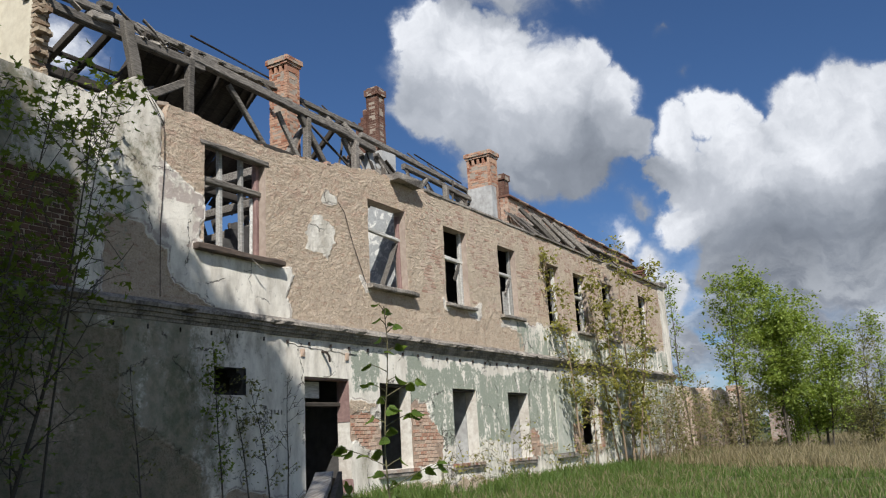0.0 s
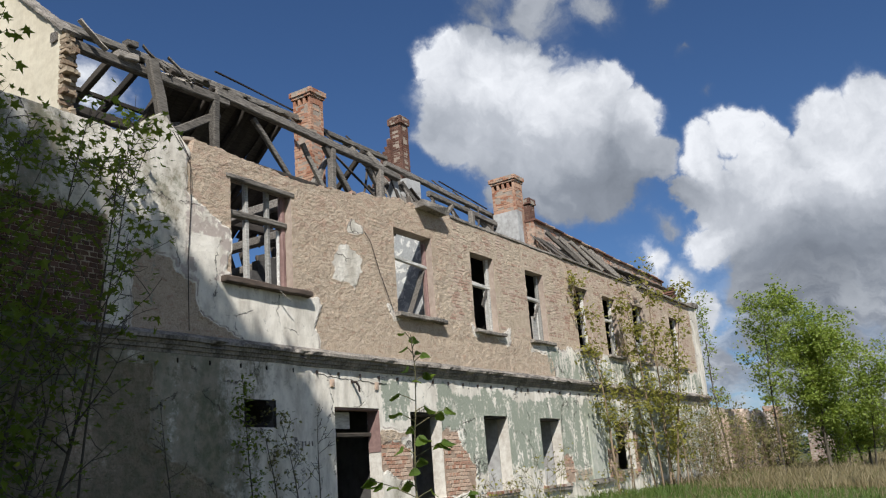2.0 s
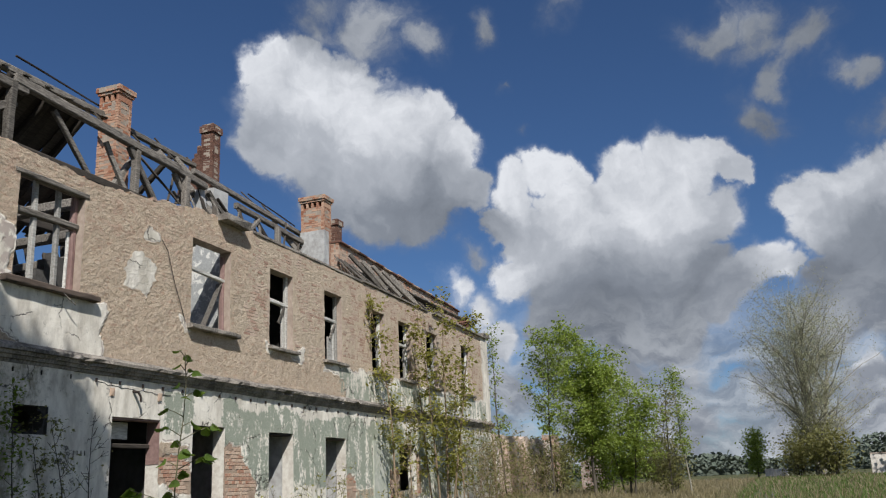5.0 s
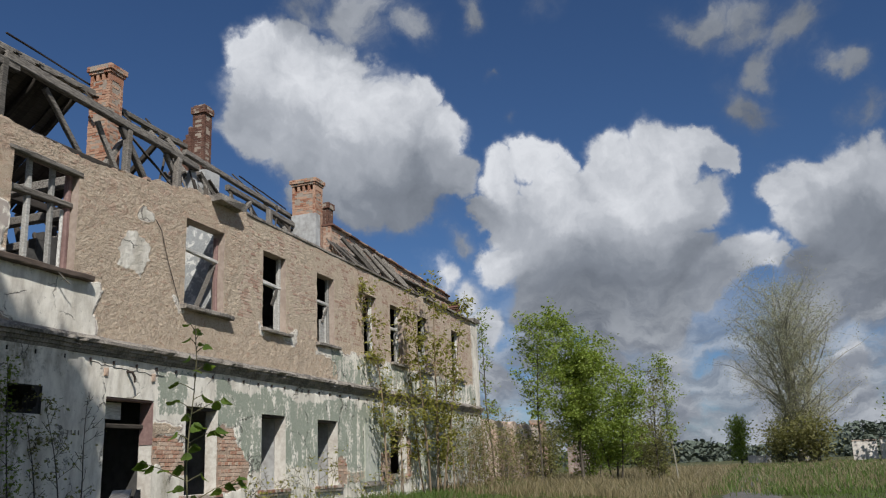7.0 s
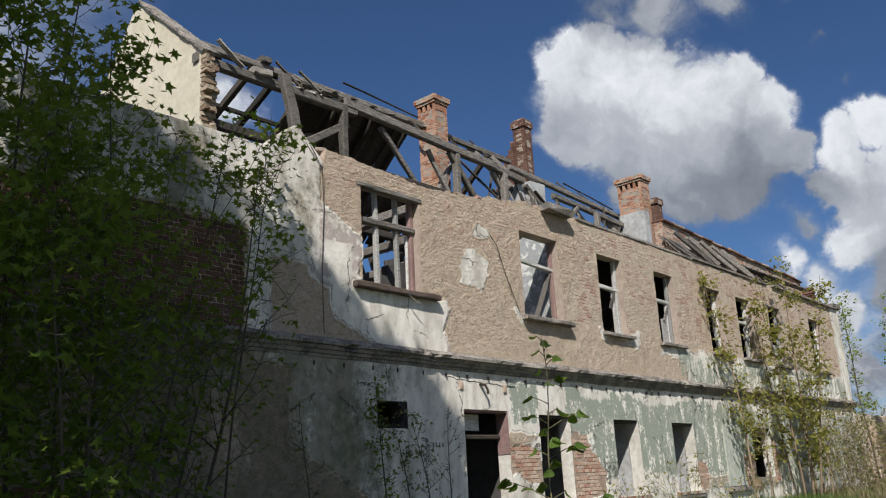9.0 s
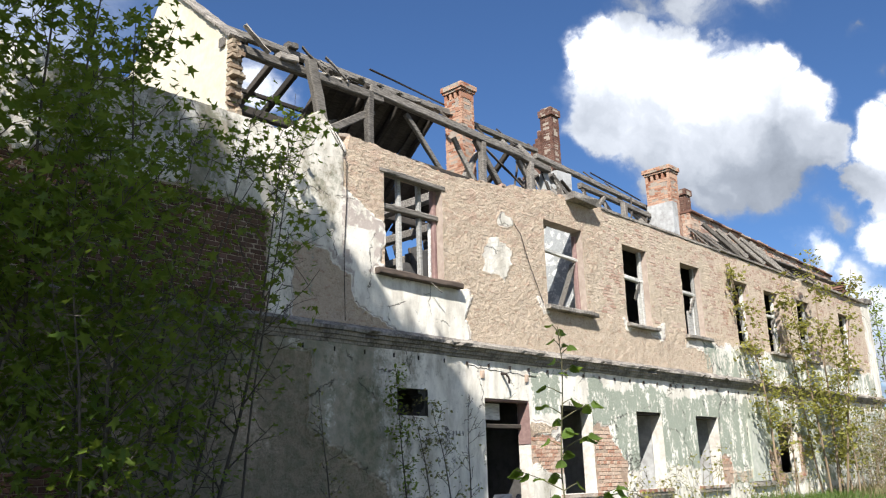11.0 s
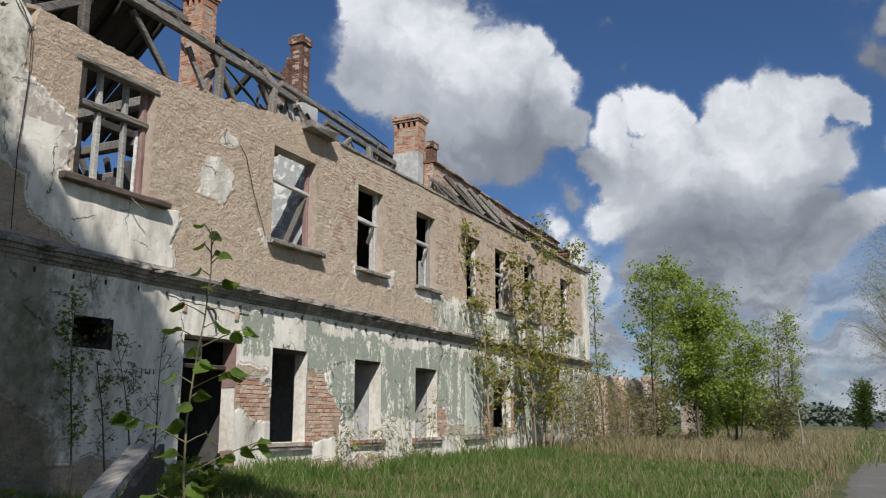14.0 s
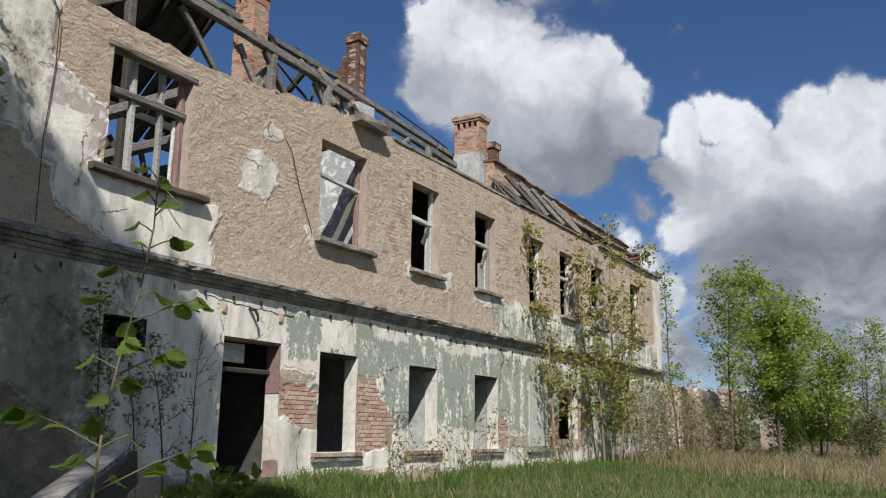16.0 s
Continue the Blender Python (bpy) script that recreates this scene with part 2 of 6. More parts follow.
    green = g.mix(g.step(n3, 0.35, 0.7), rgb(0.35, 0.37, 0.305), rgb(0.25, 0.275, 0.215))
    mortar = g.mix(g.step(n2, 0.3, 0.7), rgb(0.43, 0.33, 0.25), rgb(0.31, 0.22, 0.165))
    height = g.n("ShaderNodeSeparateXYZ", {0: pos}).outputs[2]
    mortar = g.mix(g.step(height, 3.2, 3.4), mortar, g.mix(g.step(n2, 0.3, 0.7), rgb(0.56, 0.46, 0.35), rgb(0.45, 0.36, 0.27)))
    f = g.math("MULTIPLY_ADD", g.math("SUBTRACT", n2, 0.5), 0.20, zone[0])
    c = g.mix(g.step(f, 0.47, 0.55), tan, white)
    f = g.math("MULTIPLY_ADD", g.math("SUBTRACT", drip, 0.5), 1.5, g.math("MULTIPLY_ADD", g.math("SUBTRACT", flake, 0.5), 1.1, zone[1]))
    c = g.mix(g.step(f, 0.46, 0.60), c, green)
    # moss stains plus tree shade painted into the colour of the left end
    moss_shade = g.math("MULTIPLY_ADD", g.math("SUBTRACT", grime, 0.5), 2.2, g.math("MULTIPLY_ADD", g.math("SUBTRACT", flake, 0.5), 0.9, paint[1]))
    c = g.mix(g.math("MULTIPLY", g.step(moss_shade, 0.35, 0.75), 0.8), c, g.mix(g.step(n2, 0.35, 0.65), rgb(0.115, 0.12, 0.065), rgb(0.26, 0.215, 0.15)))
    c = g.mix(g.math("MULTIPLY", crack, 0.85), c, rgb(0.06, 0.05, 0.045))
    c = g.mix(g.step(zone[2], 0.4, 0.6), c, mortar)
    rough = g.noise(pos, 15.0, 9.0, 0.75, 0.4)
    amount = g.step(zone[0], 0.7, 0.3, 0.25, 1.0)
    course = g.math("SINE", g.math("MULTIPLY_ADD", n2, 2.5, g.math("MULTIPLY", height, 81.6)))
    course = g.math("MULTIPLY", g.math("MULTIPLY", course, g.step(n1, 0.48, 0.64)), g.math("MULTIPLY", g.math("MULTIPLY", amount, 0.10), g.step(height, 4.4, 5.4)))
    rough = g.math("ADD", g.math("MULTIPLY_ADD", pit, 0.5, rough), course)
    return c, g.math("SUBTRACT", g.math("MULTIPLY", rough, amount), g.math("MULTIPLY", crack, 0.4)), 0.9, 0.042


def wood_look(a, b):
    def build(g, pos):
        grain = g.noise(g.stretch(pos, 3.0, 22.0, 22.0), 1.5, 6.0, 0.65)
        big = g.noise(pos, 1.2, 4.0)
        c = g.mix(g.step(grain, 0.3, 0.7), a, b)
        c = g.mix(g.math("MULTIPLY", g.step(big, 0.5, 0.75), 0.5), c, rgb(0.10, 0.085, 0.07))
        k = g.math("MULTIPLY_ADD", g.n("ShaderNodeObjectInfo").outputs["Random"], 0.75, 0.5)
        c = g.mix(1.0, c, g.n("ShaderNodeCombineColor", {0: k, 1: k, 2: k}).outputs[0], "MULTIPLY")
        return c, grain, 0.6, 0.01
    return build


def leaf_look(a, b, glow):
    """Thin leaves: a diffuse face that also lets light through."""
    m = bpy.data.materials.new("leaf")
    m.use_nodes = True
    g = Nodes(m.node_tree)
    r = g.n("ShaderNodeNewGeometry").outputs["Random Per Island"]
    c = g.mix(r, a, b)
    d = g.n("ShaderNodeBsdfPrincipled", {"Base Color": c, "Roughness": 0.5})
    d.inputs["Specular IOR Level"].default_value = 0.3
    t = g.n("ShaderNodeBsdfTranslucent", {0: g.mix(0.5, c, glow)})
    out = g.n("ShaderNodeOutputMaterial")
    both = g.n("ShaderNodeMixShader", {0: 0.5, 1: d.outputs[0], 2: t.outputs[0]})
    g.t.links.new(both.outputs[0], out.inputs[0])
    return m


def ground_look(g, pos):
    n1, n2, n3 = g.noise(pos, 0.16, 5.0, 0.6), g.noise(pos, 1.4, 5.0, 0.6), g.noise(pos, 14.0, 5.0, 0.7)
    c = g.mix(g.step(n2, 0.35, 0.65), rgb(0.060, 0.080, 0.026), rgb(0.10, 0.10, 0.042))
    c = g.mix(g.step(n1, 0.48, 0.62), c, rgb(0.16, 0.135, 0.07))
    c = g.mix(g.math("MULTIPLY", n3, 0.6), c, rgb(0.035, 0.04, 0.015))
    return c, n3, 0.8, 0.05


def asphalt_look(g, pos):
    n1, n2, n3 = g.noise(pos, 0.5, 5.0, 0.6), g.noise(pos, 4.0, 6.0, 0.65), g.noise(pos, 60.0, 3.0)
    c = g.mix(g.step(n3, 0.3, 0.7), rgb(0.085, 0.083, 0.08), rgb(0.15, 0.145, 0.14))
    c = g.mix(g.step(n2, 0.52, 0.62), c, rgb(0.12, 0.105, 0.06))
    c = g.mix(g.step(n1, 0.55, 0.7), c, rgb(0.19, 0.185, 0.175))
    return c, n3, 0.6, 0.01


M_FACADE = material("weathered_facade", facade_look)
M_REVEAL = material("reveal_plaster", two_tone(rgb(0.69, 0.66, 0.60), rgb(0.46, 0.41, 0.355), 1.5, 9.0))
def peeled_look(g, pos):
    """Old blue-grey limewash with torn white flakes and brown damp."""
    n1, n2, n3 = g.noise(pos, 1.1, 5.0, 0.6), g.noise(pos, 5.0, 7.0, 0.7, 0.8), g.noise(pos, 30.0, 4.0, 0.6)
    c = g.mix(g.step(n3, 0.3, 0.7), rgb(0.40, 0.41, 0.41), rgb(0.30, 0.305, 0.30))
    c = g.mix(g.step(n2, 0.52, 0.58), c, rgb(0.68, 0.67, 0.63))
    c = g.mix(g.math("MULTIPLY", g.step(n1, 0.5, 0.65), 0.7), c, rgb(0.50, 0.42, 0.31))
    return c, n2, 0.5, 0.02


M_PEELED = material("peeling_limewash", peeled_look)
M_FILL = material("green_stained_plaster", two_tone(rgb(0.55, 0.54, 0.48), rgb(0.36, 0.385, 0.32), 2.0, 9.0))
M_OUTJAMB = material("brown_jamb", two_tone(rgb(0.44, 0.36, 0.30), rgb(0.30, 0.235, 0.195), 1.5, 9.0))
M_INNER = material("inner_plaster", two_tone(rgb(0.50, 0.50, 0.49), rgb(0.30, 0.29, 0.28), 1.2, 7.0))
# near-black: shade inside rooms, hole and flues is put into the colour
M_SHADEDARK = material("shade_dark_plaster", two_tone(rgb(0.10, 0.095, 0.09), rgb(0.05, 0.047, 0.045), 1.2, 7.0))
M_PALE = material("pale_yellow_plaster", two_tone(rgb(0.66, 0.60, 0.47), rgb(0.52, 0.46, 0.35), 0.8, 5.0, 0.3))
M_BRICK = material("red_brick", island_brick(rgb(0.40, 0.195, 0.125), rgb(0.47, 0.30, 0.21), rgb(0.53, 0.42, 0.33), 0.7), 0.9)
M_WASHED = material("lime_washed_brick", island_brick(rgb(0.37, 0.225, 0.165), rgb(0.49, 0.36, 0.28), rgb(0.56, 0.46, 0.37), 0.5), 0.9)
# sooty chimney brick, whose dark tone also paints shade on the left wall
M_DARKBRICK = material("soot_and_shade_brick", island_brick(rgb(0.085, 0.038, 0.028), rgb(0.17, 0.075, 0.052), rgb(0.24, 0.17, 0.135), 0.2), 0.9)
M_CHIMNEY = material("orange_brick", island_brick(rgb(0.30, 0.11, 0.06), rgb(0.46, 0.22, 0.125), rgb(0.54, 0.40, 0.30), 0.5), 0.9)
M_MORTAR = material("lime_mortar", two_tone(rgb(0.38, 0.32, 0.26), rgb(0.26, 0.21, 0.17), 3.0, 20.0))
M_CORNICE = material("dirty_stucco", two_tone(rgb(0.37, 0.33, 0.285), rgb(0.095, 0.085, 0.075), 3.0, 22.0, 0.9))
M_BEAM = material("grey_weathered_timber", wood_look(rgb(0.27, 0.245, 0.215), rgb(0.075, 0.066, 0.058)), 0.9)
M_PALEWOOD = material("splintered_pale_timber", wood_look(rgb(0.44, 0.40, 0.35), rgb(0.20, 0.175, 0.15)), 0.9)
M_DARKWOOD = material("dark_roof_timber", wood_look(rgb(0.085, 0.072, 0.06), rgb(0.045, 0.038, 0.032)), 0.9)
M_PAINTED = material("flaking_white_paint", wood_look(rgb(0.62, 0.61, 0.57), rgb(0.36, 0.34, 0.31)), 0.7)
M_SILL = material("brown_sill_board", wood_look(rgb(0.24, 0.18, 0.145), rgb(0.15, 0.115, 0.095)), 0.85)
M_PINK = material("reddish_painted_jamb", two_tone(rgb(0.30, 0.20, 0.18), rgb(0.20, 0.125, 0.115), 2.0, 12.0))
M_TILE = material("old_roof_felt", two_tone(rgb(0.19, 0.175, 0.16), rgb(0.10, 0.09, 0.08), 2.0, 14.0))
M_IRON = material("rusty_iron", two_tone(rgb(0.06, 0.045, 0.038), rgb(0.035, 0.03, 0.028), 8.0, 40.0), 0.7, 0.3)
M_BARK = material("grey_brown_bark", two_tone(rgb(0.13, 0.11, 0.085), rgb(0.07, 0.06, 0.048), 3.0, 25.0), 0.95)
M_STEM = material("green_brown_stem", two_tone(rgb(0.16, 0.15, 0.07), rgb(0.10, 0.085, 0.05), 3.0, 25.0), 0.8)
M_GROUND = material("meadow_soil", ground_look, 0.95)
M_ROAD = material("broken_asphalt", asphalt_look, 0.95)
M_ANNEX = material("pinkish_plaster", two_tone(rgb(0.52, 0.37, 0.29), rgb(0.64, 0.55, 0.47), 0.9, 5.0))
M_FAR = material("distant_wood", two_tone(rgb(0.085, 0.105, 0.08), rgb(0.13, 0.15, 0.12), 0.05, 0.4, 0.0))
M_WHITEWASH = material("whitewash", two_tone(rgb(0.66, 0.62, 0.56), rgb(0.45, 0.40, 0.36), 0.8, 5.0))
M_GABLEBRICK = material("crumbling_brown_brick", island_brick(rgb(0.20, 0.13, 0.085), rgb(0.34, 0.25, 0.165), rgb(0.45, 0.38, 0.28), 0.6), 0.95)
M_RUBBLE = material("brick_rubble", island_brick(rgb(0.30, 0.14, 0.09), rgb(0.42, 0.34, 0.28), rgb(0.48, 0.42, 0.36), 0.7), 0.9)
L_MAPLE = leaf_look(rgb(0.07, 0.125, 0.018), rgb(0.13, 0.18, 0.03), rgb(0.42, 0.50, 0.05))
L_GREEN = leaf_look(rgb(0.19, 0.265, 0.05), rgb(0.31, 0.37, 0.09), rgb(0.42, 0.50, 0.06))
L_YELLOW = leaf_look(rgb(0.21, 0.215, 0.05), rgb(0.32, 0.295, 0.08), rgb(0.52, 0.50, 0.10))
L_OLIVE = leaf_look(rgb(0.16, 0.165, 0.055), rgb(0.25, 0.23, 0.095), rgb(0.38, 0.37, 0.12))
L_GRASS = leaf_look(rgb(0.085, 0.15, 0.032), rgb(0.16, 0.22, 0.06), rgb(0.28, 0.36, 0.08))
L_DRY = leaf_look(rgb(0.25, 0.205, 0.11), rgb(0.38, 0.32, 0.19), rgb(0.40, 0.34, 0.18))
L_PALE = leaf_look(rgb(0.30, 0.31, 0.18), rgb(0.42, 0.41, 0.27), rgb(0.52, 0.52, 0.30))
M_STRAW = material("pale_brown_bark", two_tone(rgb(0.30, 0.225, 0.15), rgb(0.19, 0.14, 0.095), 3.0, 25.0), 0.95)
M_PALEBARK = material("pale_bark", two_tone(rgb(0.30, 0.28, 0.23), rgb(0.20, 0.185, 0.15), 3.0, 25.0), 0.95)
L_LIME = leaf_look(rgb(0.09, 0.15, 0.025), rgb(0.17, 0.24, 0.045), rgb(0.32, 0.42, 0.05))

# ---- building blocks ----
rnd = random.Random(7)


class Mesh:
    """Collects vertices and faces, then becomes one object."""
    def __init__(self):
        self.v, self.f, self.m = [], [], []

    def add(self, verts, faces, m=0):
        k = len(self.v) if verts else 0
        self.v.extend(verts)
        self.f.extend([tuple(i + k for i in f) for f in faces])
        self.m.extend([m] * len(faces))
        return self

    def box(self, x0, x1, y0, y1, z0, z1, j=0.0, m=0):
        q = lambda a: a + rnd.uniform(-j, j)
        v = [(q(x), q(y), q(z)) for x in (x0, x1) for y in (y0, y1) for z in (z0, z1)]
        return self.add(v, [(0, 1, 3, 2), (4, 6, 7, 5), (0, 4, 5, 1), (2, 3, 7, 6), (0, 2, 6, 4), (1, 5, 7, 3)], m)

    def beam(self, a, b, w, h, c=0.18, j=0.006, m=0, steps=3):
        """A hewn timber with chamfered arrises from a to b."""
        a, b = Vector(a), Vector(b)
        d = (b - a).normalized()
        up = Vector((0, 0, 1)) if abs(d.z) < 0.9 else Vector((0, 1, 0))
        s = d.cross(up).normalized()
        u = s.cross(d).normalized()
        k = c * min(w, h)
        ring = [(-w / 2 + k, -h / 2), (w / 2 - k, -h / 2), (w / 2, -h / 2 + k), (w / 2, h / 2 - k), (w / 2 - k, h / 2), (-w / 2 + k, h / 2), (-w / 2, h / 2 - k), (-w / 2, -h / 2 + k)]
        v, f = [], []
        for i in range(steps + 1):
            o = a.lerp(b, i / steps) + Vector((rnd.uniform(-j, j), rnd.uniform(-j, j), rnd.uniform(-j, j))) * 1.5
            v += [tuple(o + s * (x + rnd.uniform(-j, j)) + u * (y + rnd.uniform(-j, j))) for x, y in ring]
        for i in range(steps):
            for q in range(8):
                f.append((i * 8 + q, i * 8 + (q + 1) % 8, i * 8 + 8 + (q + 1) % 8, i * 8 + 8 + q))
        f += [tuple(range(7, -1, -1)), tuple(steps * 8 + q for q in range(8))]
        return self.add(v, f, m)

    def tube(self, pts, radii, sides=5, m=0):
        v, f = [], []
        for i, p in enumerate(pts):
            d = (pts[min(i + 1, len(pts) - 1)] - pts[max(i - 1, 0)]).normalized()
            s = d.orthogonal().normalized()
            u = d.cross(s)
            v += [tuple(p + (s * math.cos(2 * math.pi * q / sides) + u * math.sin(2 * math.pi * q / sides)) * radii[i]) for q in range(sides)]
        for i in range(len(pts) - 1):
            for q in range(sides):
                f.append((i * sides + q, i * sides + (q + 1) % sides, (i + 1) * sides + (q + 1) % sides, (i + 1) * sides + q))
        f.append(tuple((len(pts) - 1) * sides + q for q in range(sides)))
        return self.add(v, f, m)

    def data(self, name, *mats):
        me = bpy.data.meshes.new(name)
        me.from_pydata(self.v, [], self.f)
        for m in mats:
            me.materials.append(m)
        if len(mats) > 1:
            me.polygons.foreach_set("material_index", self.m)
        me.update()
        return me


def part(name, mesh, mat, parent, label=""):
    ob = new(name, mesh.data(name, *(mat if isinstance(mat, tuple) else (mat,))))
    ob.parent = parent
    if label:
        ob["label"] = label
    return ob


def thing(name, x, y, z, label, category, group="", kind=""):
    ob = new(name)
    ob.location = (x, y, z)
    ob.empty_display_size = 0.1
    return tagged(ob, label, category, group, kind)


def local(mesh, x, y, z):
    """Moves the mesh so that the given place becomes its thing's base."""
    mesh.v = [(a - x, b - y, c - z) for a, b, c in mesh.v]
    return mesh


def structure(name, mesh, mat, label="", category=""):
    ob = new(name, mesh.data(name, *(mat if isinstance(mat, tuple) else (mat,))))
    return tagged(ob, label, category, "", "structure")


def fbm(x, y, z, s, octaves=4):
    return noise.fractal(Vector((x * s, y * s, z * s)), 1.0, 2.0, octaves)

# ---- ground and path ----
def ground_z(x, y):
    """Level at the house, falling gently towards the path and flat far away."""
    k = min(max(-y / 9.5, 0.0), 1.0)
    near = -0.16 - 0.42 * k * k * (3 - 2 * k)
    f = min(max((x - 25) / 90, 0), 1)
    return near * (1 - f) - 0.40 * f + 0.05 * fbm(x, y, 0, 0.22, 2) * (1 if abs(x) + abs(y) < 300 else 0)


def axis(lo, hi, step, far):
    a = [-far, -far * 0.5, -far * 0.25]
    a = [v for v in a if v < lo - 20]
    k = int((hi - lo) / step)
    return a + [lo + i * step for i in range(k + 1)] + [v for v in (hi + 15, hi + 40, hi + 90, hi + 200, far * 0.5, far) if v > hi]


def build_ground():
    xs, ys = axis(-26, 90, 0.8, 2400), axis(-30, 12, 0.6, 2400)
    g = Mesh()
    g.v = [(x, y, ground_z(x, y)) for x in xs for y in ys]
    n = len(ys)
    g.add([], [(i * n + j, (i + 1) * n + j, (i + 1) * n + j + 1, i * n + j + 1) for i in range(len(xs) - 1) for j in range(n - 1)])
    structure("ground", g, M_GROUND, "rough meadow soil with short grass", "ground")
    r = Mesh()
    pts = [-20 + i * 1.0 for i in range(150)]
    for x in pts:
        mid = -10.6 + 0.25 * math.sin(x * 0.13) + 0.0015 * max(x - 50, 0) ** 2
        for k in range(7):
            o = -1.15 + k * 2.3 / 6 + (0.22 * fbm(x, k * 3.0, 5, 0.8, 2) if k in (0, 6) else 0)
            r.v.append((x, mid + o, ground_z(x, mid + o) + 0.03 - (0.05 if k in (0, 6) else 0)))
    r.add([], [(i * 7 + k, i * 7 + 7 + k, i * 7 + 8 + k, i * 7 + k + 1) for i in range(len(pts) - 1) for k in range(6)])
    structure("road", r, M_ROAD, "narrow broken asphalt lane grown over at its edges", "road")


build_ground()

# ---- the facade ----
# openings: x0, x1, z0, z1
UPPER = [(-2.46, -0.98, 4.28, 6.10), (2.18, 3.62, 4.24, 6.11), (5.31, 6.42, 4.20, 6.11), (8.14, 9.20, 4.20, 6.11),
         (11.2, 12.2, 4.20, 6.09), (13.35, 14.4, 4.18, 6.08), (15.85, 16.95, 4.15, 6.10), (19.65, 20.8, 4.20, 6.09)]
LOWER = [(0.0, 1.34, 0.02, 2.24), (2.38, 3.52, 0.45, 2.20), (5.31, 6.44, 0.46, 2.17), (8.13, 9.34, 0.46, 2.15), (13.1, 14.5, 0.68, 2.10)]
HOLE = (-2.25, -1.53, 1.86, 2.31)
X0, X1, DEPTH = -11.0, 23.15, 0.3


def wall_top(x):
    """The broken top of the front wall."""
    if x < -4.5:
        z = 6.22
    elif x < -3.3:
        z = 6.24 + 0.52 * max(0.0, 1 - abs(x + 3.92) / 0.62)
    elif x < -0.5:
        z = 6.52 - 0.05 * (x + 3.3)
    elif x < 2.5:
        z = 6.40 + 0.12 * (x + 0.5)
    else:
        z = 6.80
    rough = 0.05 if -3.3 < x < 4.5 else 0.02
    return z + rough * fbm(x, 0, 3, 1.9, 4) + 0.02 * fbm(x, 4, 3, 7.0, 2)


def inside(x, z, box, soft=0.0):
    x0, x1, z0, z1 = box
    return min(x - x0, x1 - x, z - z0, z1 - z) + soft


def zones(x, z):
    """How much white plaster, green paint and bare brick there is at a place of the facade."""
    e = (0.22 if x > -2.0 else 0.07) * fbm(x, 0, z, 0.9, 5) + 0.06 * fbm(x, 9, z, 4.0, 4)
    edge = lambda d: min(max(0.5 + (d + e) * 7.0, 0.0), 1.0)
    white = green = brick = 0.0
    if z > 3.1:
        old = min(-3.42 - x, 9.0) + 0.25 * max(0.0, z - 6.0)
        below = inside(x, z, (-4.0, -0.30, 3.0, 4.24))
        speck = inside(x, z, (-3.6, -2.55, 4.0, 5.1)) - 0.18
        bare = min(x + 4.42, 4.44 - z, -3.12 - 0.22 * (z - 3.6) - x if z > 3.6 else -2.50 - 2.6 * (z - 3.37) - x)
        white = edge(max(old, below, speck))
        white = min(white, 1 - edge(bare))
        u, v = x + 0.3 * fbm(x, 5, z, 1.8, 3), z + 0.25 * fbm(x, 6, z, 1.8, 3)
        white = max(white, 0.76 * edge(min(inside(u, v, (-3.9, -2.45, 4.2, 6.0)), (5.55 - z - 0.55 * (x + 3.3)) * 0.85)))
        white = max(white, 0.60 * edge(inside(u, v, (0.20, 0.92, 4.62, 5.28)) * 1.6 + 0.06), edge(inside(u, v, (0.82, 1.16, 5.76, 6.03)) * 2.2 + 0.03))
        white = max(white, edge(inside(x, z, (9.35, 22.6, 2.9, 4.10))), edge(x - 22.25))
        white = max(white, edge(inside(x, z, (8.0, 9.6, 3.85, 4.12))))
        for s in (5.25, 2.05):
            white = max(white, edge(inside(x, z, (s - 0.1, s + 1.55, 4.02, 4.2)) + 0.02))
        green = 0.55 * edge(inside(x, z, (9.0, 22.6, 3.2, 4.05))) + 0.35 * edge(inside(x, z, (-5.0, -3.6, 3.2, 6.2)) - 0.3)
        brick = max(edge(min(x - 4.05 - 0.4 * (z - 5.2), z - 4.22 - 0.12 * (x > 9), 6.86 - z) - 0.05), 0.0)
        brick = max(brick, edge(inside(x, z, (-10.9, -4.86, 3.2, 4.85))))
        brick *= 1 - white * (x > -3.3)
        if x < -3.3 and brick > 0.5:
            white = 0.0
    else:
        white = 1.0
        for bx in ((1.30, 2.42, 0.95, 1.62), (3.46, 4.75, 0.45, 1.72), (9.30, 9.85, 0.50, 1.15), (12.3, 13.2, 0.55, 1.25), (14.4, 14.95, 0.6, 1.75), (-11, -7.0, -0.2, 1.1)):
            d = inside(x, z, bx)
            if bx[0] == 3.46:
                d = min(d, (4.95 - x) * 0.8 - (z - 0.75) * 0.75)
            brick = max(brick, edge(d))
        for bx in ((-3.92, -3.42, 2.0, 2.9), (-3.45, -2.45, 1.0, 2.5), (-7.0, -4.8, 2.2, 3.05)):
            green = max(green, 0.60 * edge(inside(x, z, bx) - 0.1))
        green = max(green, 0.62 * edge(inside(x, z, (1.42, 2.36, 1.95, 2.75)) + 0.05))
        green = max(green, 0.64 * edge(inside(x, z, (3.55, 23.0, 0.9, 2.62)) + 0.1), 0.5 * edge(inside(x, z, (9.2, 23, 0.3, 2.8))))
        lowbare = max(min(-4.07 - x, max(2.74 - z, -4.8 - x)), min(-2.5 - x, 1.62 - 0.56 * (x + 4.09) - z), 0.18 - z - 0.02 * x, inside(x, z, (1.3, 2.45, 1.5, 1.95)) - 0.1)
        white = 1 - edge(lowbare)
        white = min(white, 1 - 0.9 * edge(inside(x, z, (9.8, 15.5, 0.3, 1.0)) - 0.2))
        if brick > 0.5:
            green = 0.0
    return white, green, brick


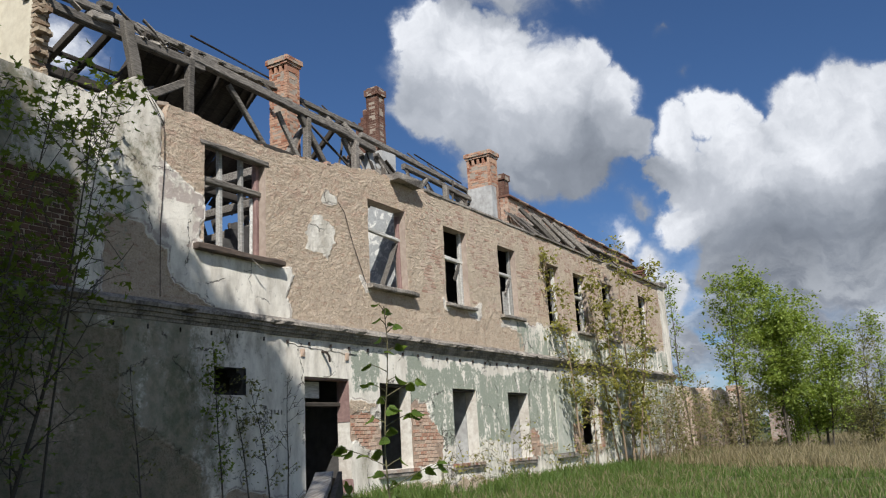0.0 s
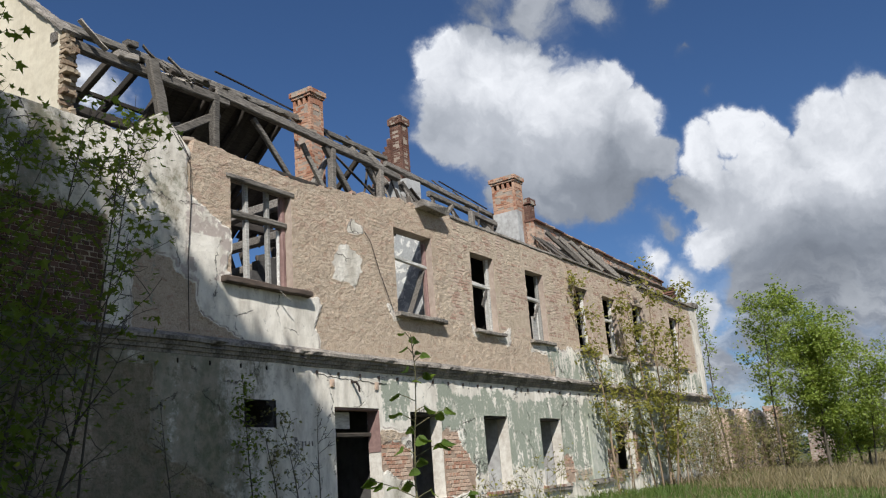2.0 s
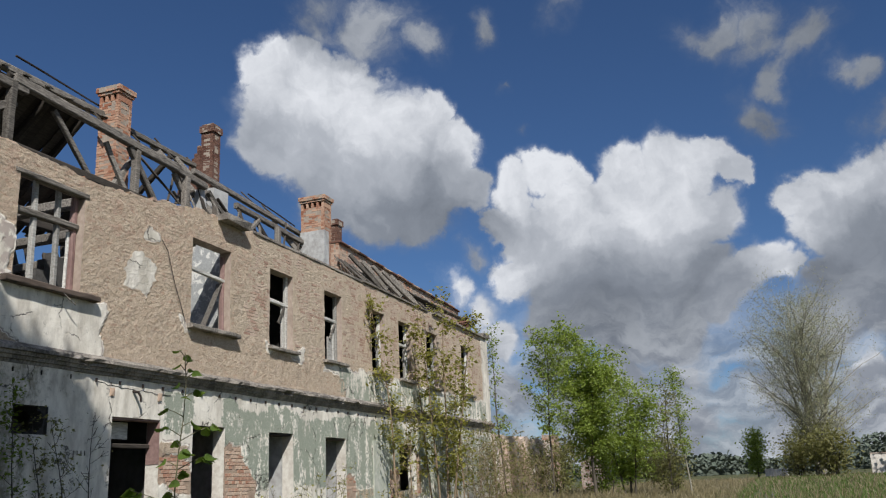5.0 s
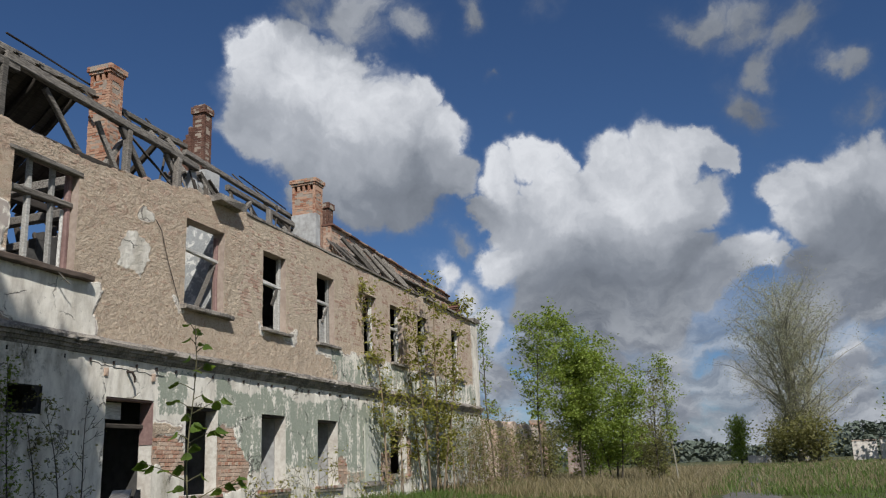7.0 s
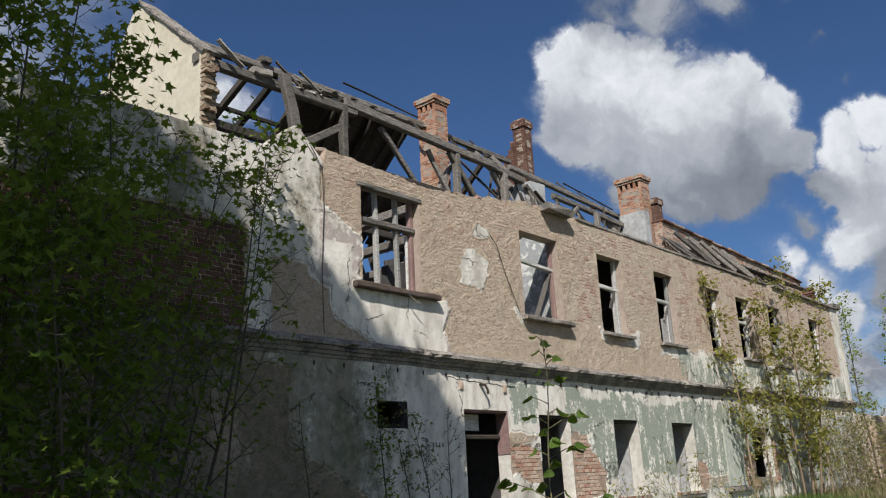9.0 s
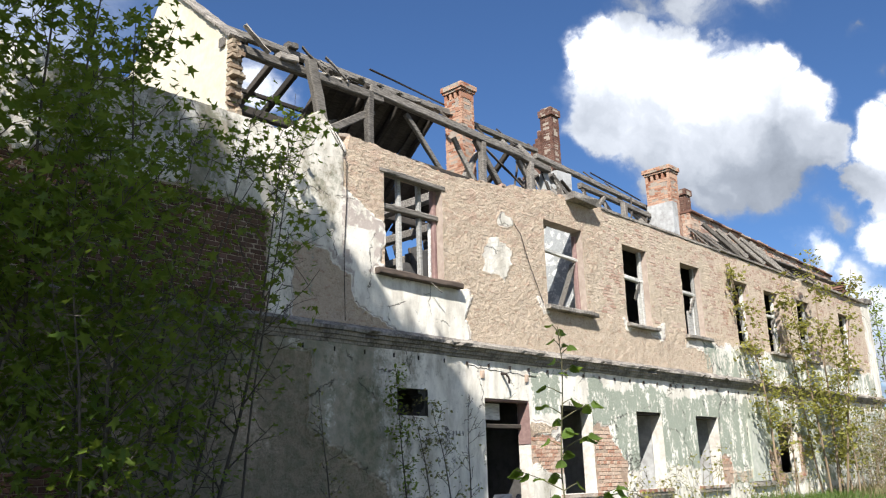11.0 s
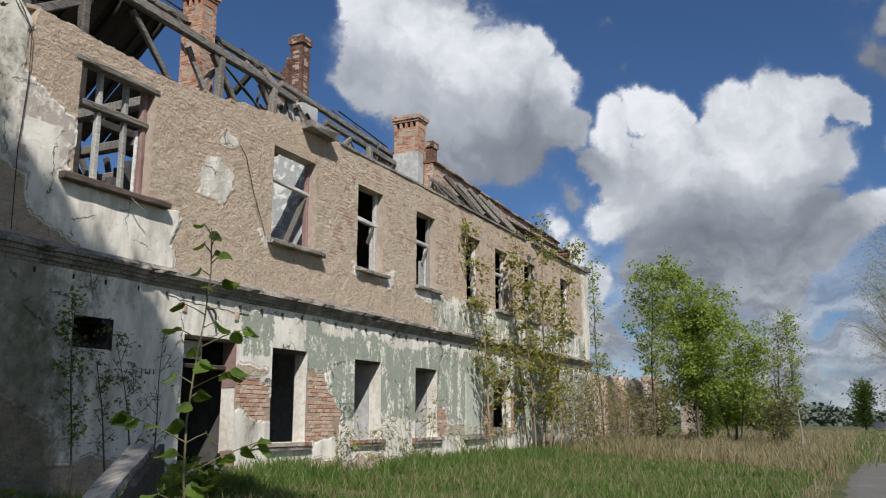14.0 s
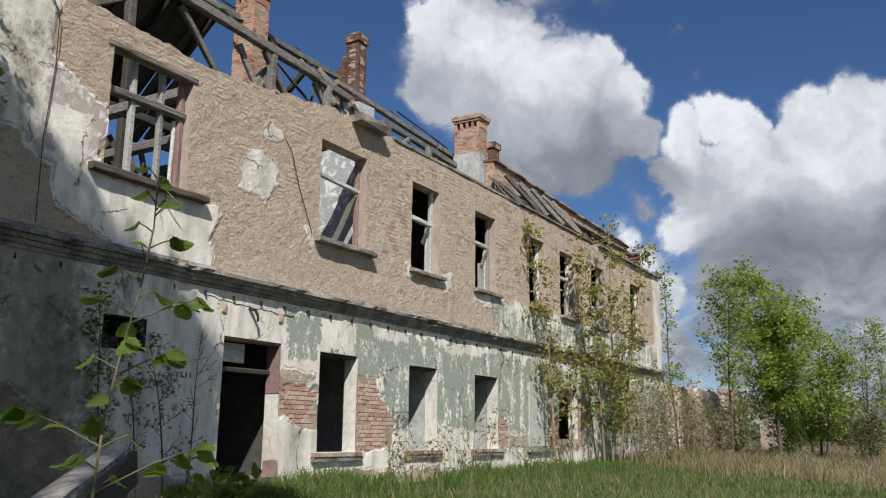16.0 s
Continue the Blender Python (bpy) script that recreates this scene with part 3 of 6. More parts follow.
def moss_shade(x, z):
    """Damp, mossy staining plus painted tree shade at the overgrown end of the facade."""
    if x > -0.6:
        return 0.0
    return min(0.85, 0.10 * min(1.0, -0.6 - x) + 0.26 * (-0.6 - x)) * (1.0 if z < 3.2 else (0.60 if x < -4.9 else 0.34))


def split(edges, step):
    out = []
    edges = sorted(set(round(e, 4) for e in edges))
    for a, b in zip(edges, edges[1:]):
        k = max(1, math.ceil((b - a) / step))
        out += [a + (b - a) * i / k for i in range(k)]
    return out + [edges[-1]]


def build_facade():
    holes = UPPER + LOWER + [HOLE]
    xs = split([X0, X1] + [v for h in holes for v in h[:2]], 0.065)
    zs = split([-0.5, 3.1, 6.15, 6.95] + [v for h in holes for v in h[2:]], 0.065)
    nx, nz = len(xs), len(zs)
    front, back, cols = [], [], []
    for x in xs:
        top = wall_top(x)
        for z0 in zs:
            z = z0 if z0 <= 6.15 else 6.15 + (z0 - 6.15) * (top - 6.15) / 0.8
            w, gr, b = zones(x, z)
            rough = 0.010 * fbm(x, 1, z, 3.2, 4) + 0.008 * fbm(x, 2, z, 9.0, 3)
            skin = (0.008 if z < 3.1 and x > -1.0 else 0.022 if x > -0.2 else 0.034) * min(max((w - 0.38) / 0.24, 0), 1) * (b <= 0.5)
            y = -skin + rough * (1.0 - 0.75 * w) + 0.012 * fbm(x, 3, z, 0.5, 2) + 0.005 * (b > 0.5)
            front.append((x + (0.03 * fbm(x, 8, z, 2.0, 3) if x > 23 or x < -10.9 else 0), y, z))
            back.append((x, DEPTH, z))
            cols.append((w, gr, b, moss_shade(x, z)))
    solid = [[not any(h[0] < (xs[i] + xs[i + 1]) / 2 < h[1] and h[2] < (zs[j] + zs[j + 1]) / 2 < h[3] for h in holes) for j in range(nz - 1)] for i in range(nx - 1)]
    n = nx * nz
    faces, kinds = [], []
    ok = lambda i, j: 0 <= i < nx - 1 and 0 <= j < nz - 1 and solid[i][j]
    for i in range(nx - 1):
        for j in range(nz - 1):
            if not solid[i][j]:
                continue
            a, b, c, d = i * nz + j, (i + 1) * nz + j, (i + 1) * nz + j + 1, i * nz + j + 1
            faces.append((a, b, c, d))
            kinds.append(0)
            faces.append((n + d, n + c, n + b, n + a))
            kinds.append(2)
            for p, q, u, v in ((a, d, i - 1, j), (c, b, i + 1, j), (b, a, i, j - 1), (d, c, i, j + 1)):
                if not ok(u, v):
                    faces.append((p, q, n + q, n + p))
                    # reveals of the vent hole get the near-black plaster as painted shade
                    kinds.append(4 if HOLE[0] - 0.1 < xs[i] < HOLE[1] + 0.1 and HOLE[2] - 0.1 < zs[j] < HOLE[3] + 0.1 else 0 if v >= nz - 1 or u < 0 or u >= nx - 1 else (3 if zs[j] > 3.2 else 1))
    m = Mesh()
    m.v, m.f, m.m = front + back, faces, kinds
    ob = structure("wall_south", m, (M_FACADE, M_REVEAL, M_INNER, M_OUTJAMB, M_SHADEDARK), "ruined facade of tan roughcast, peeling white plaster and bare brick", "wall")
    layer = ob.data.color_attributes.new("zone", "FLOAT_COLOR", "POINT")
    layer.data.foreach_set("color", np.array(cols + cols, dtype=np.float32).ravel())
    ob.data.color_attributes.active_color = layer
    return ob


facade = build_facade()


def brick_mesh(w, h, d, mat, seed):
    r = random.Random(seed)
    j = lambda s: r.uniform(-s, s)
    k = 0.006
    v = [(-w / 2, 0.05, -h / 2), (w / 2, 0.05, -h / 2), (w / 2, 0.05, h / 2), (-w / 2, 0.05, h / 2)]
    v += [(-w / 2 + j(k), -d * 0.4, -h / 2 + j(k)), (w / 2 + j(k), -d * 0.4, -h / 2 + j(k)), (w / 2 + j(k), -d * 0.4, h / 2 + j(k)), (-w / 2 + j(k), -d * 0.4, h / 2 + j(k))]
    v += [(-w / 2 + k * 1.5, -d + j(k / 2), -h / 2 + k * 1.4), (w / 2 - k * 1.5, -d + j(k / 2), -h / 2 + k * 1.4), (w / 2 - k * 1.5, -d + j(k / 2), h / 2 - k * 1.4), (-w / 2 + k * 1.5, -d + j(k / 2), h / 2 - k * 1.4)]
    f = [(8, 9, 10, 11)]
    for o in (0, 4):
        f += [(o + i, o + (i + 1) % 4, o + 4 + (i + 1) % 4, o + 4 + i) for i in range(4)]
    m = Mesh().add(v, f)
    return m


def brick_places(x0, x1, z0, z1, clear):
    """A cross bond: a course of stretchers, then a course of headers."""
    out, row, z = [], 0, z0
    while z < z1:
        w = 0.25 if row % 2 == 0 else 0.12
        x = x0 + (0.0 if row % 4 < 2 else 0.13)
        while x < x1:
            if clear(x, z, w):
                out.append((x, z, w))
            x += w + 0.010
        z, row = z + 0.077, row + 1
    return out


def free_of_openings(x, z, w):
    for h in UPPER + LOWER + [HOLE]:
        if h[0] - w / 2 - 0.01 < x < h[1] + w / 2 + 0.01 and h[2] - 0.045 < z < h[3] + 0.045:
            return False
    return z < wall_top(x) - 0.06


def lay_bricks(parent, region, mat, clear, limit, label):
    """The first bricks become single parts, the rest one joined part."""
    kinds = {}
    for w in (0.25, 0.12):
        for s in range(4):
            kinds[w, s] = brick_mesh(w, 0.068, 0.009 if mat is M_WASHED else 0.010, mat, s)
    shared = {k: m.data("brick", mat) for k, m in kinds.items()}
    rest = Mesh()
    for i, (x, z, w) in enumerate(region):
        s = rnd.randrange(4)
        if mat is M_WASHED and fbm(x, 12, z, 1.4, 3) > (0.22 if x > 4.3 else -0.12) + rnd.uniform(-0.15, 0.15):
            continue
        if mat is M_BRICK and fbm(x, 12, z, 2.2, 3) > 0.24 + rnd.uniform(-0.1, 0.1):
            continue
        y = 0.012 * fbm(x, 3, z, 0.5, 2) + rnd.uniform(0, 0.004) + (0.010 if mat is M_WASHED else 0.004)
        if i < limit:
            ob = new("brick", shared[w, s])
            ob.location = (x, y, z)
            ob.rotation_euler = (0, rnd.uniform(-0.012, 0.012), 0)
            ob.parent = parent
        else:
            rest.add([(x + a, y + b, z + c) for a, b, c in kinds[w, s].v], kinds[w, s].f)
    if rest.v:
        ob = part("brickwork", rest, mat, parent, label)
        tagged(ob, kind="stuff")


# ---- cornice between the storeys ----
def build_cornice():
    prof = [(0.03, 2.93), (-0.045, 2.94), (-0.05, 2.99), (-0.085, 2.995), (-0.095, 3.05), (-0.135, 3.055), (-0.145, 3.11), (-0.195, 3.12), (-0.20, 3.175), (-0.16, 3.18), (-0.05, 3.26), (0.03, 3.27)]
    k = int((X1 - X0) / 0.12)
    m = Mesh()
    for i in range(k + 1):
        x = X0 + (X1 - X0) * i / k
        for a, (y, z) in enumerate(prof):
            chip = max(0.0, fbm(x, a // 2, 2, 2.6, 4) - 0.22) * 0.22 if 4 < a < 10 else 0.0
            m.v.append((x, y + chip + 0.005 * fbm(x, y, z, 6.0, 2), z + 0.008 * fbm(x, 7, z, 1.5, 2)))
    n = len(prof)
    m.add([], [(i * n + a, i * n + n + a, i * n + n + a + 1, i * n + a + 1) for i in range(k) for a in range(n - 1)])
    m.add([], [tuple(range(n)), tuple(k * n + a for a in range(n - 1, -1, -1))])
    ob = structure("cornice", m, M_CORNICE, "dirt-streaked moulded stucco string course between the storeys", "cornice")
    hook = Mesh().box(-0.007, 0.007, -0.035, 0.03, -0.035, 0.035, 0.002).data("hook", M_IRON)
    for i in range(44):
        h = new("hook", hook)
        h.location = (-4.2 + i * 0.62 + rnd.uniform(-0.03, 0.03), -0.02, 2.84)
        h.parent = ob


build_cornice()


# ---- inner walls, floors and ceilings ----
def build_inside():
    # most inner faces are coloured near black to carry the rooms' shade
    m = Mesh()
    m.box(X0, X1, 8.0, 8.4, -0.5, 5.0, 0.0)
    structure("wall_north", m, M_SHADEDARK, "rear wall of the ruin, dark and bare", "wall")
    structure("wall_spine", Mesh().box(4.3, X1 - 0.02, 3.2, 3.5, 0.0, 6.55), M_SHADEDARK, "inner wall coloured dark for room shade", "wall")
    structure("wall_spine_lower", Mesh().box(X0, 4.28, 3.2, 3.5, 0.0, 2.9), M_SHADEDARK, "inner wall coloured dark for room shade", "wall")
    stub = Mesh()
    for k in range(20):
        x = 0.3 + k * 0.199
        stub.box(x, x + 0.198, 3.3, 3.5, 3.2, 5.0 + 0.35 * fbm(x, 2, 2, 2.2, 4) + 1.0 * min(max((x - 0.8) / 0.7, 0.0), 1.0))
    structure("wall_spine_stub", stub, M_SHADEDARK, "ragged stump of an inner wall, coloured dark for shade", "wall")
    structure("wall_end", Mesh().box(X1 - 0.45, X1 - 0.03, 0.32, 8.0, 0.0, 6.9), M_INNER, "end wall of the ruin", "wall")
    structure("wall_cross_west", Mesh().box(X0, X0 + 0.3, 0.32, 8.0, -0.5, 6.1), M_INNER, "inner cross wall", "wall")
    structure("wall_cross", Mesh().box(4.12, 4.34, 0.32, 3.18, 3.24, 6.95), M_PEELED, "inner cross wall with peeling grey plaster", "wall")
    # left partitions are painted dark as shade, the others stay grey plaster
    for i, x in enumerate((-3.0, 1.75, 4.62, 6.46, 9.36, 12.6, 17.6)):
        structure("wall_room", Mesh().box(x, x + 0.2, 0.32, 3.18, 0.0, 2.9), M_INNER if x > 4 else M_SHADEDARK, "inner partition wall", "wall")
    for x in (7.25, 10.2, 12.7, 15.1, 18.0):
        structure("wall_room_upper", Mesh().box(x, x + 0.2, 0.32, 3.18, 3.2, 6.55), M_SHADEDARK, "inner partition wall", "wall")
    structure("floor", Mesh().box(X0, X1 - 0.46, 0.32, 8.0, -0.2, 0.05), M_SHADEDARK, "dark floor of the ground storey", "floor")
    structure("floor_upper", Mesh().box(X0 + 0.3, X1 - 0.46, 0.32, 7.98, 2.92, 3.18), M_SHADEDARK, "floor between the storeys", "floor")
    structure("ceiling", Mesh().box(4.36, X1 - 0.46, 0.32, 7.98, 6.56, 6.70), M_SHADEDARK, "ceiling of the upper storey, coloured dark for room shade", "ceiling")


build_inside()


EYE, FAR = Vector((-12.37, -10.42, 0.85)), 1.346


def deep(p):
    """A place of the roof, set back to the line of the ridge."""
    return tuple(EYE + (Vector(p) - EYE) * FAR)


def set_back(mesh):
    mesh.v = [deep(p) for p in mesh.v]
    return mesh


def build_gable():
    """A pale fire wall that stands up behind the front wall."""
    m = Mesh()
    ys = [0.18 + i * 0.06 for i in range(55)]
    for y in ys:
        top = min(7.52 + (y - 0.1) * 0.86, 9.35) if y < 2.0 else 9.2 - max(0.0, y - 2.3) * 1.1
        for x in (-5.56, -5.35):
            for z in (4.4, 5.6, 6.6, 7.4, top):
                m.v.append((x + 0.012 * fbm(y, z, x, 2.0, 3), y, min(z, top) + (0.03 * fbm(y, x, 2, 4, 2) if z == top else 0)))
    for i in range(len(ys) - 1):
        for a in range(4):
            k = i * 10 + a
            m.add([], [(k, k + 1, k + 11, k + 10), (k + 5, k + 15, k + 16, k + 6)])
        m.add([], [(i * 10 + 4, i * 10 + 9, i * 10 + 19, i * 10 + 14)])
    e = (len(ys) - 1) * 10
    m.add([], [(a, a + 5, a + 6, a + 1) for a in range(4)] + [(e + a, e + a + 1, e + a + 6, e + a + 5) for a in range(4)])
    ob = structure("wall_gable", set_back(m), M_PALE, "tall pale yellow plastered gable remnant with ragged brick edge", "wall")
    for i in range(30):
        z = 6.26 + i * 0.078
        if z > 7.5:
            break
        x = -5.57
        while x < -5.34:
            wide = rnd.choice((0.07, 0.12, 0.12, 0.24))
            w = rnd.uniform(-0.01, 0.09) + 0.07 * (i % 4 == 0) + 0.10 * fbm(z, x, 1, 2.0, 2)
            e = min(x + wide - 0.01, -5.33)
            if w > 0.0 and e - x > 0.03:
                b = part("brick", set_back(Mesh().box(x, e, 0.17 - w, 0.20, z + rnd.uniform(-0.006, 0.006), z + 0.062, 0.011)), M_GABLEBRICK, ob)
            x += wide
    cap = Mesh()
    for i in range(10):
        y = 0.1 + i * 0.2
        cap.beam((-5.45, y, 7.55 + (y - 0.1) * 0.86), (-5.45, y + 0.21, 7.55 + (y + 0.11) * 0.86), 0.32, 0.06, 0.2)
    part("coping", set_back(cap), M_CORNICE, ob, "dark weathered coping")


build_gable()


# ---- windows, sills and the door ----
def sill(parent, x0, x1, z, mat, d=0.16, h=0.075, tilt=0.0):
    m = Mesh().beam((x0, -d / 2 + 0.03, z), (x1, -d / 2 + 0.03, z - tilt), d, h, 0.15, 0.006, steps=8)
    return part("window_sill", m, mat, parent)


def build_windows():
    for i, (x0, x1, z0, z1) in enumerate(UPPER):
        w = thing("window_%d" % (i + 1), 0, 0, 0, "old paneless window with flaking white wooden frame", "window", "upper windows", "structure")
        y = 0.20
        if i == 0:
            for a, b, ww, mat in (((x0 + 0.04, y, z0), (x0 + 0.04, y, z1), 0.08, M_PAINTED), ((x1 - 0.05, y, z0), (x1 - 0.05, y, z1), 0.10, M_PINK)):
                part("frame_post", Mesh().beam(a, b, ww, 0.11), mat, w)
            part("frame_head", Mesh().beam((x0 - 0.1, 0.06, z1 - 0.02), (x1 + 0.08, 0.06, z1 - 0.02), 0.16, 0.09), M_BEAM, w)
            part("transom", Mesh().beam((x0, y - 0.03, z1 - 0.62), (x1, y - 0.03, z1 - 0.60), 0.14, 0.11), M_BEAM, w)
            for f in (0.36, 0.71):
                x = x0 + (x1 - x0) * f
                part("mullion", Mesh().beam((x, y, z0), (x, y, z1), 0.085, 0.09), M_PAINTED, w)
            part("casement", Mesh().beam((x1 - 0.16, y + 0.02, z0 + 0.02), (x1 - 0.14, y + 0.02, z1 - 0.7), 0.05, 0.05), M_PAINTED, w)
            part("loose_lath", Mesh().beam((x0 + 0.85, -0.14, z0 - 0.02), (x0 + 1.18, -0.2, z0 - 0.28), 0.02, 0.015), M_BEAM, w)
            sill(w, x0 - 0.26, x1 + 0.34, z0 - 0.06, M_SILL, 0.2, 0.10)
        elif i == 1:
            part("transom", Mesh().beam((x0, y, z1 - 0.58), (x1, y, z1 - 0.66), 0.10, 0.085), M_PAINTED, w)
            part("leaning_board", Mesh().beam((x1 - 0.08, y + 0.03, z1 - 0.72), (x1 - 0.62, y + 0.12, z0), 0.02, 0.14), M_BEAM, w, "grey board leaning in the opening")
            part("frame_post", Mesh().beam((x1 - 0.03, y, z0), (x1 - 0.03, y, z1 - 0.1), 0.06, 0.09), M_PINK, w)
            sill(w, x0 - 0.14, x1 + 0.22, z0 - 0.05, M_CORNICE, 0.2, 0.09)
        else:
            part("transom", Mesh().beam((x0, y, z1 - 0.72), (x1, y, z1 - 0.74), 0.10, 0.10), M_PAINTED, w)
            part("frame_post", Mesh().beam((x1 - 0.05, y, z0), (x1 - 0.05, y, z1), 0.10, 0.10), M_PAINTED, w)
            if i in (2, 3, 4, 5, 7):
                part("casement_stile", Mesh().beam((x1 - 0.17, y + 0.02, z0 + 0.02), (x1 - 0.20, y + 0.02, z1 - 0.8), 0.055, 0.06), M_PAINTED, w)
                part("broken_lath", Mesh().beam((x1 - 0.15, y - 0.04, z1 - 0.78), (x1 - 0.42, y - 0.02, z1 - 1.25), 0.03, 0.07), M_BEAM, w)
            if i in (3, 6):
                part("casement", Mesh().box(x1 - 0.48, x1 - 0.2, y, y + 0.04, z0 + 0.02, z0 + 0.72, 0.006), M_PAINTED, w, "broken white casement panel")
            sill(w, x0 - 0.12, x1 + 0.18, z0 - 0.05, M_CORNICE, 0.16, 0.08)
    for i, (x0, x1, z0, z1) in enumerate(LOWER[1:]):
        w = thing("window_%d" % (i + 9), 0, 0, 0, "empty ground-floor window opening with crumbling brick sill", "window", "lower windows", "structure")
        part("lintel", Mesh().beam((x0 - 0.02, 0.22, z1 - 0.03), (x1 + 0.02, 0.22, z1 - 0.03), 0.36, 0.05), M_DARKWOOD, w)
        if i < 3:
            s = part("window_sill", Mesh().box(x0 - 0.16, x1 + 0.16, -0.08, 0.1, z0 - 0.15, z0 - 0.075, 0.006), M_CORNICE, w)
            x = x0 - 0.15
            while x < x1 + 0.05:
                part("brick", Mesh().box(x, x + 0.115, -0.10, 0.2, z0 - 0.072, z0 - 0.004, 0.005), M_RUBBLE, s)
                x += 0.128
    # a walled-up window
    w = thing("window_13", 0, 0, 0, "walled-up and plastered window with dark sill", "window", "lower windows", "structure")
    part("filling", Mesh().box(11.08, 12.2, -0.045, 0.02, 0.5, 2.14, 0.008), M_FILL, w)
    part("window_sill", Mesh().box(10.95, 12.35, -0.12, 0.1, 0.36, 0.48, 0.01), M_CORNICE, w)
    d = thing("door_1", 0, 0, 0, "dark empty doorway with transom light and reddish jamb", "door", "", "structure")
    x0, x1, z0, z1 = LOWER[0]
    part("transom_bar", Mesh().beam((x0, 0.25, z1 - 0.48), (x1, 0.25, z1 - 0.48), 0.09, 0.08), M_DARKWOOD, d)
    part("transom_board", Mesh().box(x0 + 0.03, x1 - 0.55, 0.30, 0.33, z1 - 0.36, z1 - 0.06, 0.01), M_PAINTED, d, "pale board in the transom light")
    part("frame_post", Mesh().beam((x0 + 0.04, 0.25, z0), (x0 + 0.04, 0.25, z1), 0.07, 0.08), M_DARKWOOD, d)
    part("jamb_lining", Mesh().box(x1 - 0.012, x1 + 0.004, 0.0, 0.29, 1.42, z1 - 0.04, 0.003), M_PINK, d, "reddish painted jamb plaster")
    part("jamb_base", Mesh().box(x1 - 0.012, x1 + 0.03, -0.02, 0.28, 0.0, 0.34, 0.012), M_PINK, d)
    part("threshold", Mesh().box(x0 + 0.01, x1 - 0.02, -0.12, 0.45, -0.3, 0.09, 0.01), M_CORNICE, d)
    part("lintel", Mesh().beam((x0 + 0.005, 0.12, z1 - 0.025), (x1 - 0.005, 0.12, z1 - 0.025), 0.2, 0.05), M_PINK, d)
    v = thing("window_14", 0, 0, 0, "small dark broken vent hole in plaster wall", "vent", "", "structure")
    x0, x1, z0, z1 = HOLE
    for k in range(7):
        a = k / 6 * math.pi - math.pi / 2
        # edge lumps coloured near black for the shade in the hole
        part("rubble_edge", Mesh().box(x1 - 0.16 + 0.14 * math.cos(a), x1 - 0.02 + 0.14 * math.cos(a), 0.03, 0.32, (z0 + z1) / 2 + 0.2 * math.sin(a) - 0.05, (z0 + z1) / 2 + 0.2 * math.sin(a) + 0.05, 0.02), M_SHADEDARK, v)
    part("pipe_stub", Mesh().box(x0 + 0.12, x0 + 0.42, 0.22, 0.34, z0 + 0.0, z0 + 0.2, 0.02), M_IRON, v)


build_windows()

